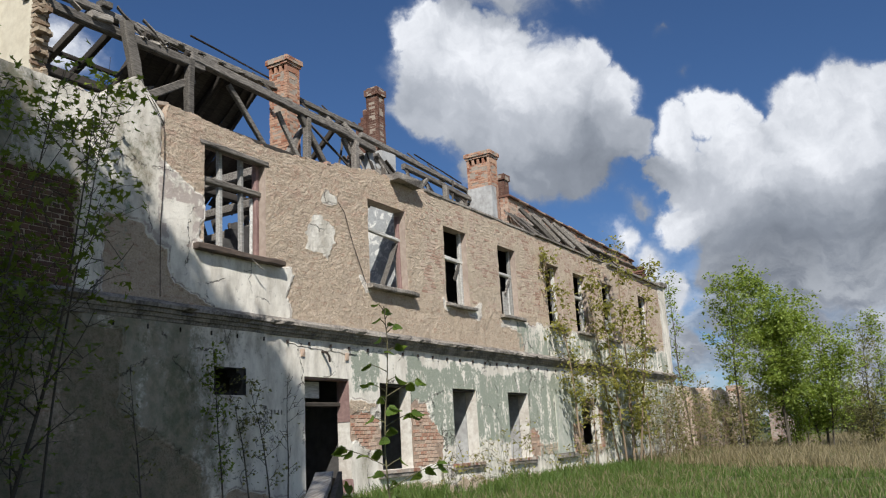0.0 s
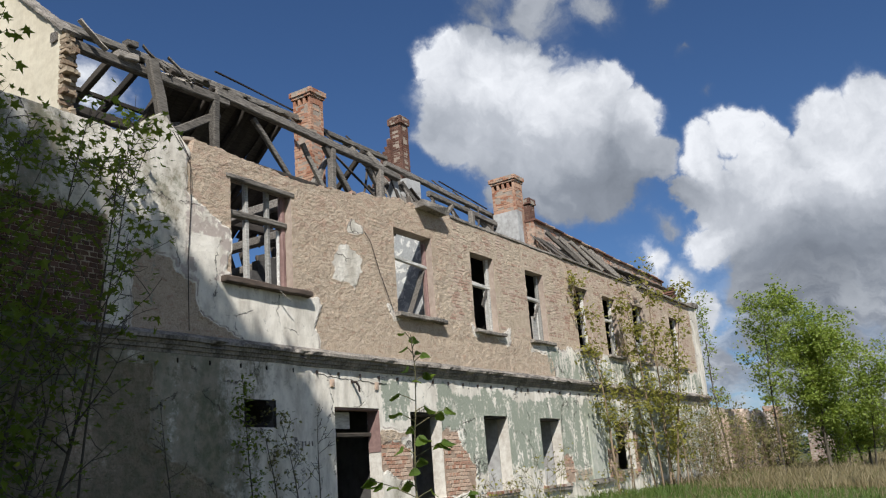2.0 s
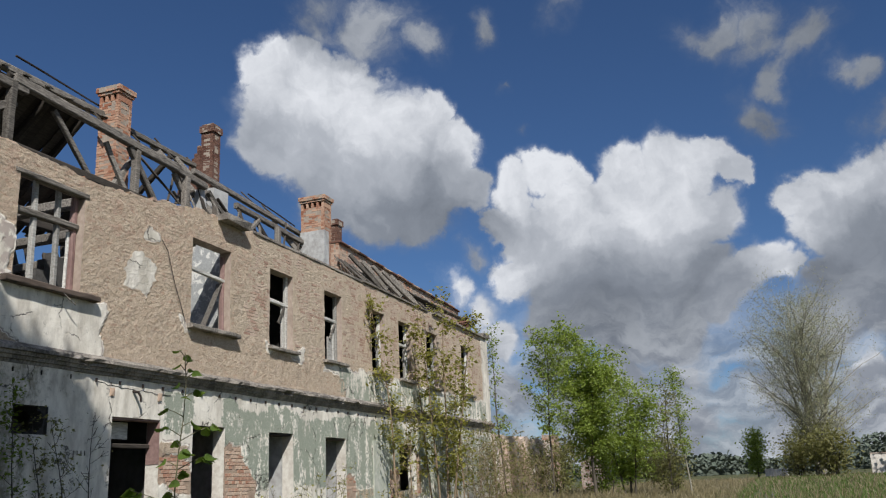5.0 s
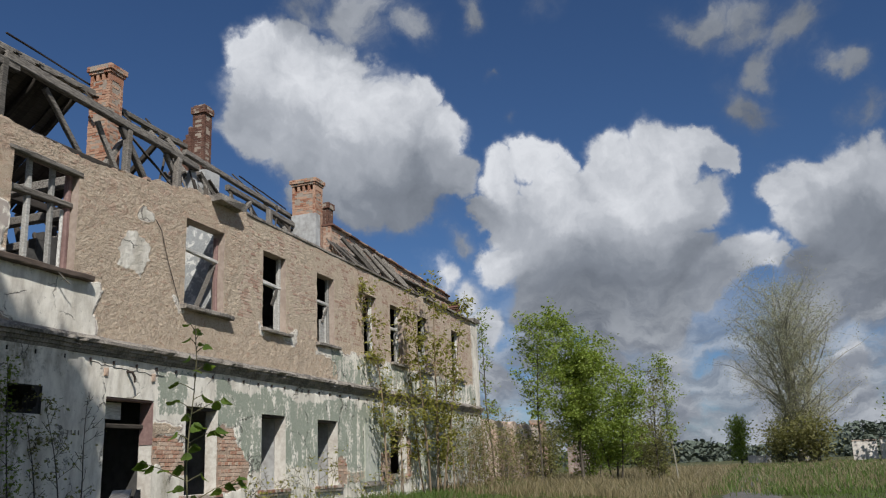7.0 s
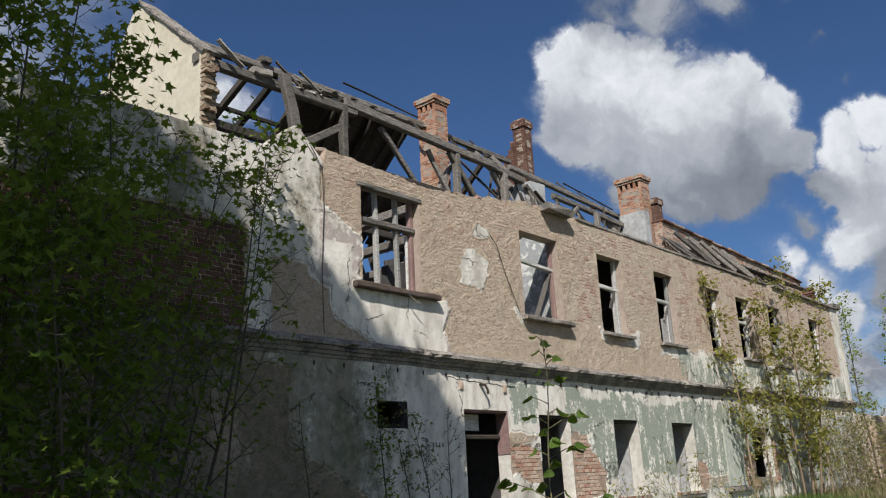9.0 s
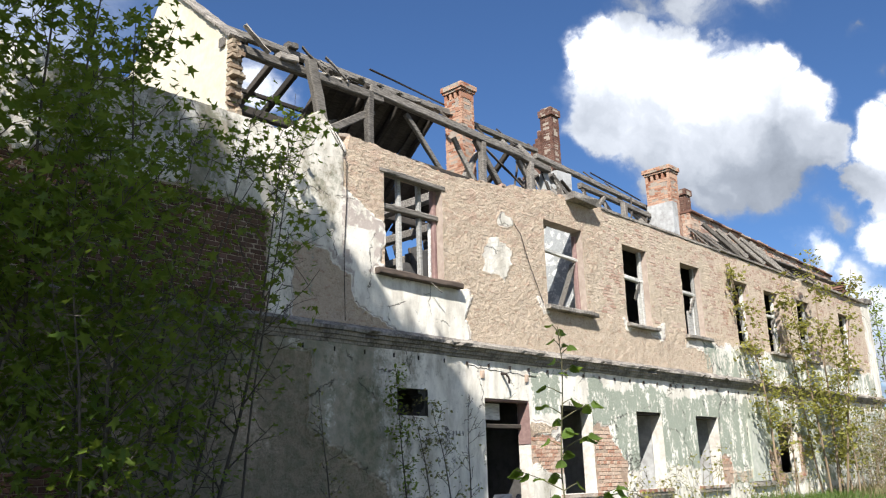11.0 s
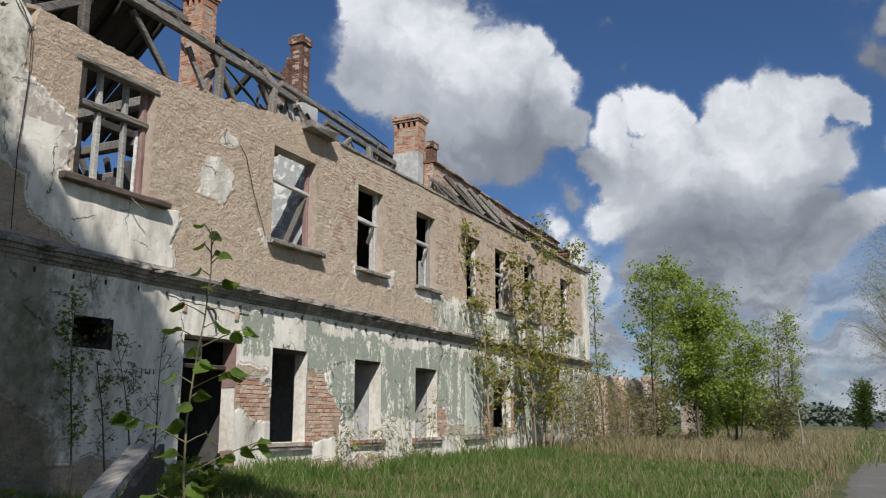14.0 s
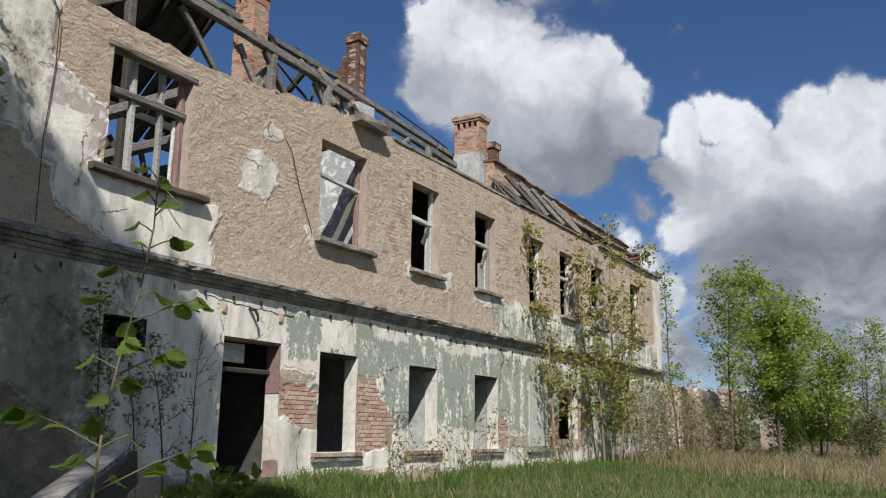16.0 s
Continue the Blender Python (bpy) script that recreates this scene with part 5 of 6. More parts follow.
def tree(name, x, y, height, spread, leaves, size, mat, label, category="tree", seed=1, radius=0.05, stems=1, low=0.3, branches=14, bark=None,
         group="", lean=(0, 0), twigs=4, limb_up=0.7, scatter=0.22, leaf_shape=0, bunch=1):
    r = random.Random(seed)
    z0 = ground_z(x, y) - 0.08
    t = thing(name, x, y, z0, label, category, group)
    wood, crown, tips = Mesh(), Mesh(), []
    for s in range(stems):
        a = 6.283 * s / max(stems, 1) + r.uniform(-0.4, 0.4)
        off = Vector((math.cos(a), math.sin(a), 0)) * (0.12 * min(stems - 1, 3))
        d = Vector((lean[0] + r.gauss(0, 0.04) + off.x * 0.5, lean[1] + r.gauss(0, 0.03) + off.y * 0.4, 1))
        h = height * (1 if s == 0 else r.uniform(0.6, 0.95))
        stem = wander(r, off, d, h, 9, 0.035)
        rad = [radius * (1 if s == 0 else 0.8) * (1 - i / 10.5) for i in range(10)]
        wood.tube(stem, rad, 7)
        n = max(3, branches // stems)
        for b in range(n):
            f = low + (0.97 - low) * (b + r.random()) / n
            k = min(int(f * 9), 8)
            o = stem[k].lerp(stem[k + 1], f * 9 - k)
            a = r.uniform(0, 6.283)
            reach = spread * (0.35 + 0.75 * math.sin(math.pi * min(max((f - low) / (1.02 - low), 0.06), 0.95)) ** 0.7) * r.uniform(0.6, 1.1)
            limb = wander(r, o, Vector((math.cos(a), math.sin(a), limb_up + r.uniform(-0.2, 0.4))), reach, 5, 0.12, 0.05)
            wood.tube(limb, [max(rad[k] * 0.5 * (1 - i / 6), 0.004 * max(1.0, height / 9)) for i in range(6)], 4)
            for w in range(twigs):
                j = r.randrange(1, 5)
                tw = wander(r, limb[j], Vector((r.gauss(0, 1), r.gauss(0, 1), r.gauss(0.5, 0.6))), reach * 0.4, 3, 0.2)
                wood.tube(tw, [q * max(1.0, height / 9) for q in (0.007, 0.005, 0.004, 0.002)], 3)
                tips += tw[1:]
            tips += limb[2:]
        tips += stem[6:]
    pts = []
    for i in range(leaves // bunch):
        c = tips[r.randrange(len(tips))] + Vector((r.gauss(0, scatter), r.gauss(0, scatter), r.gauss(0, scatter * 0.8)))
        for q in range(bunch):
            k = 0.0 if bunch == 1 else size * 1.1
            pts.append((c.x + r.gauss(0, k), c.y + r.gauss(0, k), c.z + r.gauss(0, k * 0.55)))
    leaf_cloud(crown, pts, size, seed + 50, leaf_shape)
    part("trunk", wood, bark or M_BARK, t)
    if leaves:
        part("crown", crown, mat, t)
    return t


def build_plants():
    # maples in front of the shaded wall
    maple = "slender young maple with fresh green leaves by the wall"
    for i, (x, y, h, n, lx) in enumerate(((-8.9, -1.9, 7.6, 5200, -0.03), (-8.1, -1.5, 6.6, 4200, 0.0), (-7.3, -1.2, 5.9, 2600, 0.06), (-6.5, -0.9, 5.6, 1500, 0.10), (-9.8, -2.3, 8.4, 6000, 0.0), (-8.5, -2.6, 4.6, 3200, -0.02))):
        tree("maple_sapling", x, y, h, 1.35, int(n * (0.50 if x < -8.4 else 0.40)), 0.135 if x < -8.4 else 0.12, L_MAPLE, maple, "sapling", 11 + i, 0.03, 2, 0.12, 34, group="maples", lean=(lx, 0.02), scatter=0.15, leaf_shape=2)
    tree("maple_sapling", -5.6, -0.5, 6.7, 0.75, 260, 0.125, L_MAPLE, "thin maple sapling with few leaves at the wall", "sapling", 31, 0.02, 1, 0.45, 14, group="maples", lean=(0.04, 0.0), scatter=0.12, leaf_shape=2)
    # the tall tree behind the lane's edge that shades the left of the facade
    r = random.Random(5)
    base = Vector((-16.8, -6.6, ground_z(-16.8, -6.6) - 0.1))
    t = thing("maple_tree", *base, "tall leafy maple tree shading the house front", "tree")
    wood, crown, pts = Mesh(), Mesh(), []
    wood.tube(wander(r, Vector((0, 0, 0)), Vector((0.05, -0.05, 1)), 15.0, 8, 0.03), [0.34 - 0.03 * i for i in range(9)], 9)
    # boughs: where their shade falls on the house front (x, z), distance towards the sun, radius, leaves
    for x, z, far, rad, n in ((-6.6, 5.0, 19, 0.95, 1500), (-5.3, 4.0, 20, 0.85, 1500), (-4.3, 3.2, 18, 0.75, 1300), (-3.2, 2.3, 19, 0.75, 1300), (-2.0, 1.7, 20, 0.75, 1300), (-2.7, 3.0, 19, 0.5, 800), (-1.7, 2.5, 20, 0.45, 620), (-1.1, 1.6, 18, 0.45, 520), (-3.6, 3.9, 20, 0.45, 560),
                              (-1.2, 0.4, 18, 0.55, 520), (-4.6, 1.2, 21, 1.0, 1700), (-6.8, 2.4, 21, 1.1, 1900), (-8.6, 3.4, 19, 1.1, 800), (-9.0, 1.4, 20, 1.2, 1000),
                              (-6.0, -0.4, 19, 1.1, 1500), (-3.0, -0.6, 20, 0.9, 1100), (-3.4, -3.0, 18, 1.1, 1300), (-1.0, -3.0, 19, 0.8, 800), (-0.6, -5.4, 23, 0.9, 900), (-4.4, -6.0, 22, 1.2, 1100), (-8.0, -3.2, 19, 1.3, 1300), (0.4, -7.0, 27, 0.9, 1000), (0.9, -9.2, 29, 0.9, 420), (1.2, -2.4, 23, 0.55, 560), (2.2, -4.0, 25, 0.6, 620), (-0.6, 1.1, 21, 0.35, 260), (-0.6, 2.1, 20, 0.35, 240), (-0.5, 0.0, 20, 0.4, 260), (-0.8, -11.5, 31, 1.0, 900), (0.2, -4.4, 23, 0.6, 500)):
        e = Vector((x, 0, z)) + SUN * far - base
        a = Vector((0.2, -0.3, min(max(e.z * 0.45, 2.5), 9.0)))
        for q in range(4):
            f = e + Vector((r.gauss(0, rad * 0.5), r.gauss(0, rad * 0.5), r.gauss(0, rad * 0.4)))
            line = [a.lerp(f, k / 5) + Vector((0, 0, 0.5 * math.sin(math.pi * k / 5))) for k in range(6)]
            wood.tube(line, [0.07, 0.055, 0.04, 0.03, 0.02, 0.008], 4)
        for q in range(n):
            pts.append((e.x + r.gauss(0, rad * 0.55), e.y + r.gauss(0, rad * 0.55), e.z + r.gauss(0, rad * 0.5)))
    leaf_cloud(crown, pts, 0.2, 77)
    part("trunk", wood, M_BARK, t)
    part("crown", crown, L_MAPLE, t)
    # shoots at the foot of the facade
    for i, (x, h, n) in enumerate(((-2.35, 2.9, 420), (-1.75, 2.5, 150), (-1.3, 2.4, 170), (-3.9, 2.4, 60), (-0.9, 2.6, 20))):
        tree("wall_shoot", x, -0.35, h, 0.34, n, 0.065, L_OLIVE if i else L_MAPLE, "thin leafy shoot growing at the foot of the wall", "shoot", 41 + i, 0.017, 1, 0.25, 12, M_BARK, "shoots", (0.05 * (i - 1), 0.05), 2, scatter=0.07)
    # vine-like tree against the facade and dead brush beside it
    tree("box_elder", 14.8, -0.8, 7.7, 0.46, 2100, 0.13, L_YELLOW, "tall thin tree with yellowish spring leaves before the facade", "tree", 61, 0.045, 4, 0.22, 56, M_STRAW, "front trees", scatter=0.11, bunch=8)
    tree("box_elder", 16.3, -0.8, 5.8, 0.75, 1100, 0.13, L_YELLOW, "thin tree with yellowish spring leaves before the facade", "tree", 62, 0.035, 3, 0.15, 30, M_STRAW, "front trees", scatter=0.12, bunch=6)
    tree("box_elder", 11.2, -0.7, 7.0, 0.42, 620, 0.12, L_YELLOW, "thin leaning tree with sparse yellowish leaves before the facade", "tree", 63, 0.035, 1, 0.3, 26, M_STRAW, "front trees", (0.10, 0), scatter=0.1, bunch=6)
    tree("box_elder", 12.4, -0.6, 3.6, 0.8, 420, 0.12, L_YELLOW, "low thin tree with sparse yellowish leaves before the facade", "tree", 64, 0.025, 2, 0.4, 20, M_STRAW, "front trees", scatter=0.1, bunch=5)
    for i, (x, h, n) in enumerate(((17.6, 3.0, 420), (18.6, 3.4, 520), (19.8, 3.4, 520), (21.0, 3.2, 560), (22.2, 3.0, 520), (23.8, 2.6, 360), (25.4, 2.4, 300), (26.8, 2.2, 260))):
        tree("brush", x, -0.9, h, 1.1, n, 0.10, L_OLIVE, "tangle of bare brown stems with few leaves", "bush", 71 + i, 0.015, 7, 0.1, 34, M_STRAW, "brush at the wall", scatter=0.16, bunch=3)
    # small plants before the sills
    for i, x in enumerate((4.2, 6.0, 7.2, 10.2, 12.6)):
        tree("shrub", x, -0.6 - 0.2 * (i % 2), 1.1 + 0.3 * (i % 3), 0.45, 90, 0.08, L_YELLOW, "small sparse shrub in the grass", "shrub", 81 + i, 0.012, 4, 0.2, 16, M_STEM, "shrubs", scatter=0.1)
    # trees at the right of the house
    tree("slim_tree", 24.4, -0.2, 7.9, 0.85, 620, 0.13, L_GREEN, "slim young tree with sparse fresh leaves", "tree", 91, 0.045, 1, 0.3, 22, group="meadow trees", scatter=0.12, bunch=5)
    tree("young_tree", 27.5, -1.5, 7.6, 1.75, 3200, 0.125, L_GREEN, "young tree with fresh green leaves", "tree", 92, 0.06, 1, 0.38, 30, group="meadow trees", scatter=0.14, bunch=7)
    tree("maple_tree", 31.0, -2.8, 8.2, 2.3, 19000, 0.13, L_GREEN, "bushy bright green young maple in the meadow", "tree", 93, 0.09, 2, 0.34, 64, group="meadow trees", limb_up=0.45, scatter=0.22, bunch=9)
    tree("maple_tree", 34.0, -4.0, 6.2, 2.0, 11000, 0.13, L_GREEN, "low bright green maple beside a taller one", "tree", 94, 0.07, 3, 0.2, 46, group="meadow trees", scatter=0.22, bunch=9)
    tree("young_tree", 36.0, -5.9, 6.0, 0.95, 1500, 0.12, L_OLIVE, "young tree with olive brown spring leaves", "tree", 95, 0.05, 2, 0.15, 36, group="meadow trees", scatter=0.16, bunch=5)
    tree("young_tree", 36.8, -6.8, 6.9, 1.15, 1700, 0.125, L_GREEN, "slender tree with open crown and light leaves", "tree", 96, 0.05, 1, 0.32, 26, M_PALEBARK, group="meadow trees", scatter=0.14, bunch=6)
    tree("bush", 38.5, -5.6, 3.0, 1.3, 2200, 0.13, L_OLIVE, "brownish green bush at the meadow edge", "bush", 97, 0.05, 5, 0.1, 40, group="meadow trees", scatter=0.25, bunch=4)
    tree("bush", 29.5, -1.0, 3.0, 1.5, 2200, 0.13, L_OLIVE, "brownish green bush before the low ruin", "bush", 98, 0.04, 6, 0.1, 44, group="meadow trees", scatter=0.25, bunch=4)
    tree("bush", 33.2, -2.8, 2.8, 1.5, 2400, 0.13, L_MAPLE, "dark green bush at the foot of the maples", "bush", 99, 0.04, 6, 0.1, 40, group="meadow trees", scatter=0.25, bunch=4)
    # the big willow far off and smaller bushes round it
    tree("willow", 118.0, -17.2, 25.5, 10.5, 46000, 0.17, L_PALE, "large half-bare willow with thin spring leaves", "tree", 101, 0.45, 5, 0.12, 150, M_PALEBARK, group="far trees", twigs=9, limb_up=0.85, scatter=0.45)
    tree("bush", 116.0, -14.5, 6.0, 4.0, 2600, 0.4, L_OLIVE, "dense brownish bush under the willow", "bush", 102, 0.1, 6, 0.1, 40, group="far trees", scatter=0.8)
    tree("bush", 112.0, -18.5, 5.0, 4.0, 2200, 0.4, L_OLIVE, "dense brownish bush under the willow", "bush", 106, 0.1, 6, 0.1, 40, group="far trees", scatter=0.8)
    tree("far_tree", 130.0, -9.1, 7.0, 2.2, 2600, 0.36, L_GREEN, "small fresh green tree in the meadow", "tree", 103, 0.15, 2, 0.12, 30, group="far trees", scatter=0.5)
    tree("bush", 105.0, -31.0, 8.0, 4.5, 5200, 0.42, L_MAPLE, "dark green round bush far off", "bush", 104, 0.15, 5, 0.05, 50, group="far trees", scatter=0.9)
    for i, (x, y) in enumerate(((60, 2), (70, -1), (82, 3), (66, 7))):
        tree("bush", x, y, 4.2, 2.6, 1500, 0.3, L_OLIVE if i % 2 else L_MAPLE, "scrub bush far behind the house", "bush", 111 + i, 0.08, 5, 0.08, 36, group="far trees", scatter=0.6)


build_plants()


def build_lime():
    """The lime sapling close to the lane, with large heart-shaped leaves."""
    x, y = -8.2, -7.55
    z0 = ground_z(x, y) - 0.05
    t = thing("lime_sapling", x, y, z0, "thin lime sapling with large heart-shaped green leaves", "sapling")
    r = random.Random(3)
    top = Vector((0.62, 0.5, 1.80 - z0))
    stem = [Vector((0, 0, 0)).lerp(top, k / 10) + Vector((0.03 * math.sin(k * 0.9), 0.02 * math.cos(k), 0)) for k in range(11)]
    part("stem", Mesh().tube(stem, [0.008 - 0.0005 * k for k in range(11)], 7), M_STEM, t)
    def leaf(o, a, tilt, l, owner):
        """A broad, toothed and slightly lobed blade, folded along its rib and drooping to the tip."""
        d = Vector((math.cos(a) * math.cos(tilt), math.sin(a) * math.cos(tilt), math.sin(tilt)))
        s = Vector((-math.sin(a), math.cos(a), r.uniform(-0.35, 0.35))).normalized()
        u = s.cross(d)
        fold, curl, n = r.uniform(0.12, 0.4), r.uniform(0.2, 0.6), 26
        rib = [o + d * (l * k) - u * (curl * l * k * k) for k in (0.0, 0.33, 0.66)]
        v = []
        for i in range(n):
            q = 2 * math.pi * (i + 0.5) / n
            lobe = 1.0 + 0.13 * math.cos(3 * q) + (0.07 if i % 2 else -0.05)
            w = 0.52 * l * math.sin(q) * lobe * (1.0 + 0.25 * math.cos(q))
            h = l * (0.46 - 0.54 * math.cos(q) * lobe)
            v.append(o + d * h + s * w + u * (fold * abs(w) - curl * h * h / l + 0.02 * l * math.sin(5 * q)))
        mid = [min(range(3), key=lambda k: (rib[k] - p).length) for p in v]
        f = []
        for i in range(n):
            j = (i + 1) % n
            f.append((n + mid[i], i, j))
            if mid[i] != mid[j]:
                f.append((n + mid[i], j, n + mid[j]))
        part("leaf", Mesh().add([tuple(p) for p in v + rib], f), L_LIME, owner)
    at = lambda f: stem[min(int(f * 10), 9)].lerp(stem[min(int(f * 10), 9) + 1], f * 10 - min(int(f * 10), 9))
    def shoot(o, a, long, rise, leaves, size):
        e = o + Vector((math.cos(a) * long, math.sin(a) * long, rise * long))
        branch = part("branch", Mesh().tube([o, o.lerp(e, 0.5) + Vector((0, 0, 0.04 * long)), e], [0.004, 0.003, 0.002], 5), M_STEM, t)
        for k in range(leaves):
            leaf(e.lerp(o, 0.22 * (k // 2)), a + (k - (leaves - 1) / 2) * 0.9 + r.uniform(-0.3, 0.3), -0.75 + r.uniform(-0.45, 0.35), size * r.uniform(0.75, 1.15), branch)
    # alternate leaves along the stem, longer side shoots and a tuft at the top
    for k in range(24):
        shoot(at(0.28 + 0.64 * k / 23), 2.4 * k + r.uniform(-0.4, 0.4), r.uniform(0.06, 0.12), 0.5, 1 + k % 2, 0.075)
    for f, a, long, n in ((0.34, -0.6, 0.30, 3), (0.40, 2.3, 0.26, 3), (0.50, -0.7, 0.34, 4), (0.56, 2.2, 0.28, 4), (0.66, -0.9, 0.20, 3), (0.74, -0.5, 0.24, 3)):
        shoot(at(f), a, long, 0.45, n + 1, 0.085)
    for k in range(5):
        shoot(at(0.93 + 0.014 * k), 2.2 * k, 0.04, 1.2, 1, 0.06)
    # low bramble leaves at its foot
    for i, (bx, by) in enumerate(((-7.3, -6.9), (-6.6, -6.1), (-5.6, -5.4), (-6.2, -6.9), (-5.2, -6.2), (-6.9, -5.2), (-5.9, -4.2), (-4.6, -1.2), (-3.0, -2.6), (-6.4, -2.4), (-1.2, -1.6))):
        z = ground_z(bx, by) - 0.04
        b = thing("bramble", bx, by, z, "low bramble with broad bright green leaves", "shrub", "brambles")
        wood, crown, pts = Mesh(), Mesh(), []
        for q in range(9):
            line = wander(r, Vector((0, 0, 0)), Vector((r.gauss(0, 0.8), r.gauss(0, 0.8), 1.1)), 0.62, 6, 0.16, -0.06)
            wood.tube(line, [0.006, 0.006, 0.005, 0.005, 0.004, 0.003, 0.002], 4)
            for p in line[1:]:
                for w in range(3):
                    pts.append((p.x + r.gauss(0, 0.05), p.y + r.gauss(0, 0.05), p.z + r.gauss(0, 0.03)))
        leaf_cloud(crown, pts, 0.13, 200 + i, 1, 0.2)
        part("stems", wood, M_STEM, b)
        part("crown", crown, L_LIME if i < 3 else L_MAPLE, b)


build_lime()


# ---- things lying in front of the house ----
def build_clutter():
    x, y = -6.6, -5.75
    t = thing("timber_trough", x, y, ground_z(x, y), "grey weathered plank beam propped on a log in the grass", "beam")
    g = ground_z(x, y)
    part("plank", local(Mesh().beam((-6.55, -5.7, 0.68), (-8.4, -6.9, 0.12), 0.15, 0.05, 0.1, 0.006, steps=6), x, y, g), M_PALEWOOD, t)
    part("side_board", local(Mesh().beam((-6.52, -5.84, 0.60), (-8.35, -7.04, 0.04), 0.04, 0.18, 0.1, 0.006, steps=6), x, y, g), M_DARKWOOD, t)
    part("prop_log", local(Mesh().tube([Vector((-6.6, -5.8, g - 0.05)), Vector((-6.62, -5.78, 0.64))], [0.1, 0.09], 9), x, y, g), M_BARK, t)
    part("prop_log", local(Mesh().tube([Vector((-8.2, -6.85, ground_z(-8.2, -6.85) - 0.05)), Vector((-8.2, -6.85, 0.16))], [0.09, 0.08], 9), x, y, g), M_BARK, t)
    h = thing("tyre", -6.35, -5.55, ground_z(-6.35, -5.55), "old black rubber tyre leaning on the beam", "tyre")
    m = Mesh()
    for i in range(25):
        a = 2 * math.pi * i / 24
        for q in range(8):
            b = 2 * math.pi * q / 8
            rr = 0.30 + 0.075 * math.cos(b)
            m.v.append((rr * math.cos(a), 0.08 * math.sin(b), 0.36 + rr * math.sin(a)))
    m.add([], [(i * 8 + q, i * 8 + 8 + q, i * 8 + 8 + (q + 1) % 8, i * 8 + (q + 1) % 8) for i in range(24) for q in range(8)])
    part("carcass", m, M_IRON, h)
    # rubble by the doorstep
    for i in range(26):
        bx, by = rnd.uniform(-0.1, 1.5), rnd.uniform(-0.9, -0.2)
        s = rnd.uniform(0.05, 0.16)
        m = Mesh().beam((-s, 0, 0), (s, 0, 0.02), s * 1.1, s * 0.9, 0.25, 0.015, steps=1)
        ob = new("rubble_stone", m.data("rubble_stone", M_RUBBLE))
        ob.location, ob.rotation_euler = (bx, by, ground_z(bx, by) + s * 0.3), (0, 0, rnd.uniform(0, 3))
        tagged(ob, "broken lump of brick and plaster by the doorstep", "rubble", "doorstep rubble")
    # scribble on the plaster, two knots of old cable brackets and a hanging wire
    s = thing("scrawl", 0, 0, 0, "faint dark scribbled strokes on the plaster wall", "graffiti", "", "structure")
    for i in range(4):
        part("stroke", Mesh().box(-0.92 + i * 0.085, -0.908 + i * 0.085, -0.045, -0.028, 1.55, 1.63, 0.003), M_CORNICE, s)
    w = thing("hanging_wire", 1.2, -0.05, 4.2, "thin rusty wire hanging down the facade", "cable", "", "structure")
    w.location = (0, 0, 0)
    part("wire", Mesh().tube([Vector((1.12, -0.04, 5.78)), Vector((1.3, -0.05, 5.6)), Vector((1.55, -0.05, 5.0)), Vector((1.95, -0.05, 4.25))], [0.008] * 4, 5), M_IRON, w)
    w = thing("hanging_wire", 0, 0, 0, "pair of thin cables sagging down the plaster", "cable", "", "structure")
    for o in (0.0, 0.07):
        part("wire", Mesh().tube([Vector((-3.85 + o, 0.0, 6.7)), Vector((-3.6 + o, -0.05, 6.35)), Vector((-3.38, -0.06, 6.1)), Vector((-3.36, -0.06, 5.4)), Vector((-3.42, -0.06, 4.4)), Vector((-3.40, -0.06, 3.3))], [0.006] * 6, 5), M_IRON, w)
    c = thing("plaster_crack", 0, 0, 0, "long ragged crack in the plaster above the doorway", "crack", "", "structure")
    r = random.Random(23)
    line = [Vector((-0.42 + 0.085 * q, -0.012, 2.80 - 0.0035 * q + r.uniform(-0.022, 0.022))) for q in range(25)]
    part("fissure", Mesh().tube(line, [0.004 + 0.006 * r.random() for q in range(25)], 5), M_SHADEDARK, c)
    k = thing("wall_bracket", 0, 0, 0, "twisted rusty iron bracket above the doorway", "bracket", "", "structure")
    part("arm", Mesh().tube([Vector((0.52, 0.0, 2.72)), Vector((0.53, -0.12, 2.70)), Vector((0.58, -0.14, 2.62)), Vector((0.60, -0.13, 2.52))], [0.03, 0.028, 0.024, 0.02], 6), M_IRON, k)
    for x in (-0.1, 1.22):
        part("socket", Mesh().box(x, x + 0.1, -0.04, -0.024, 2.60, 2.74, 0.012), M_BRICK, k, "small bare brick socket")


build_clutter()


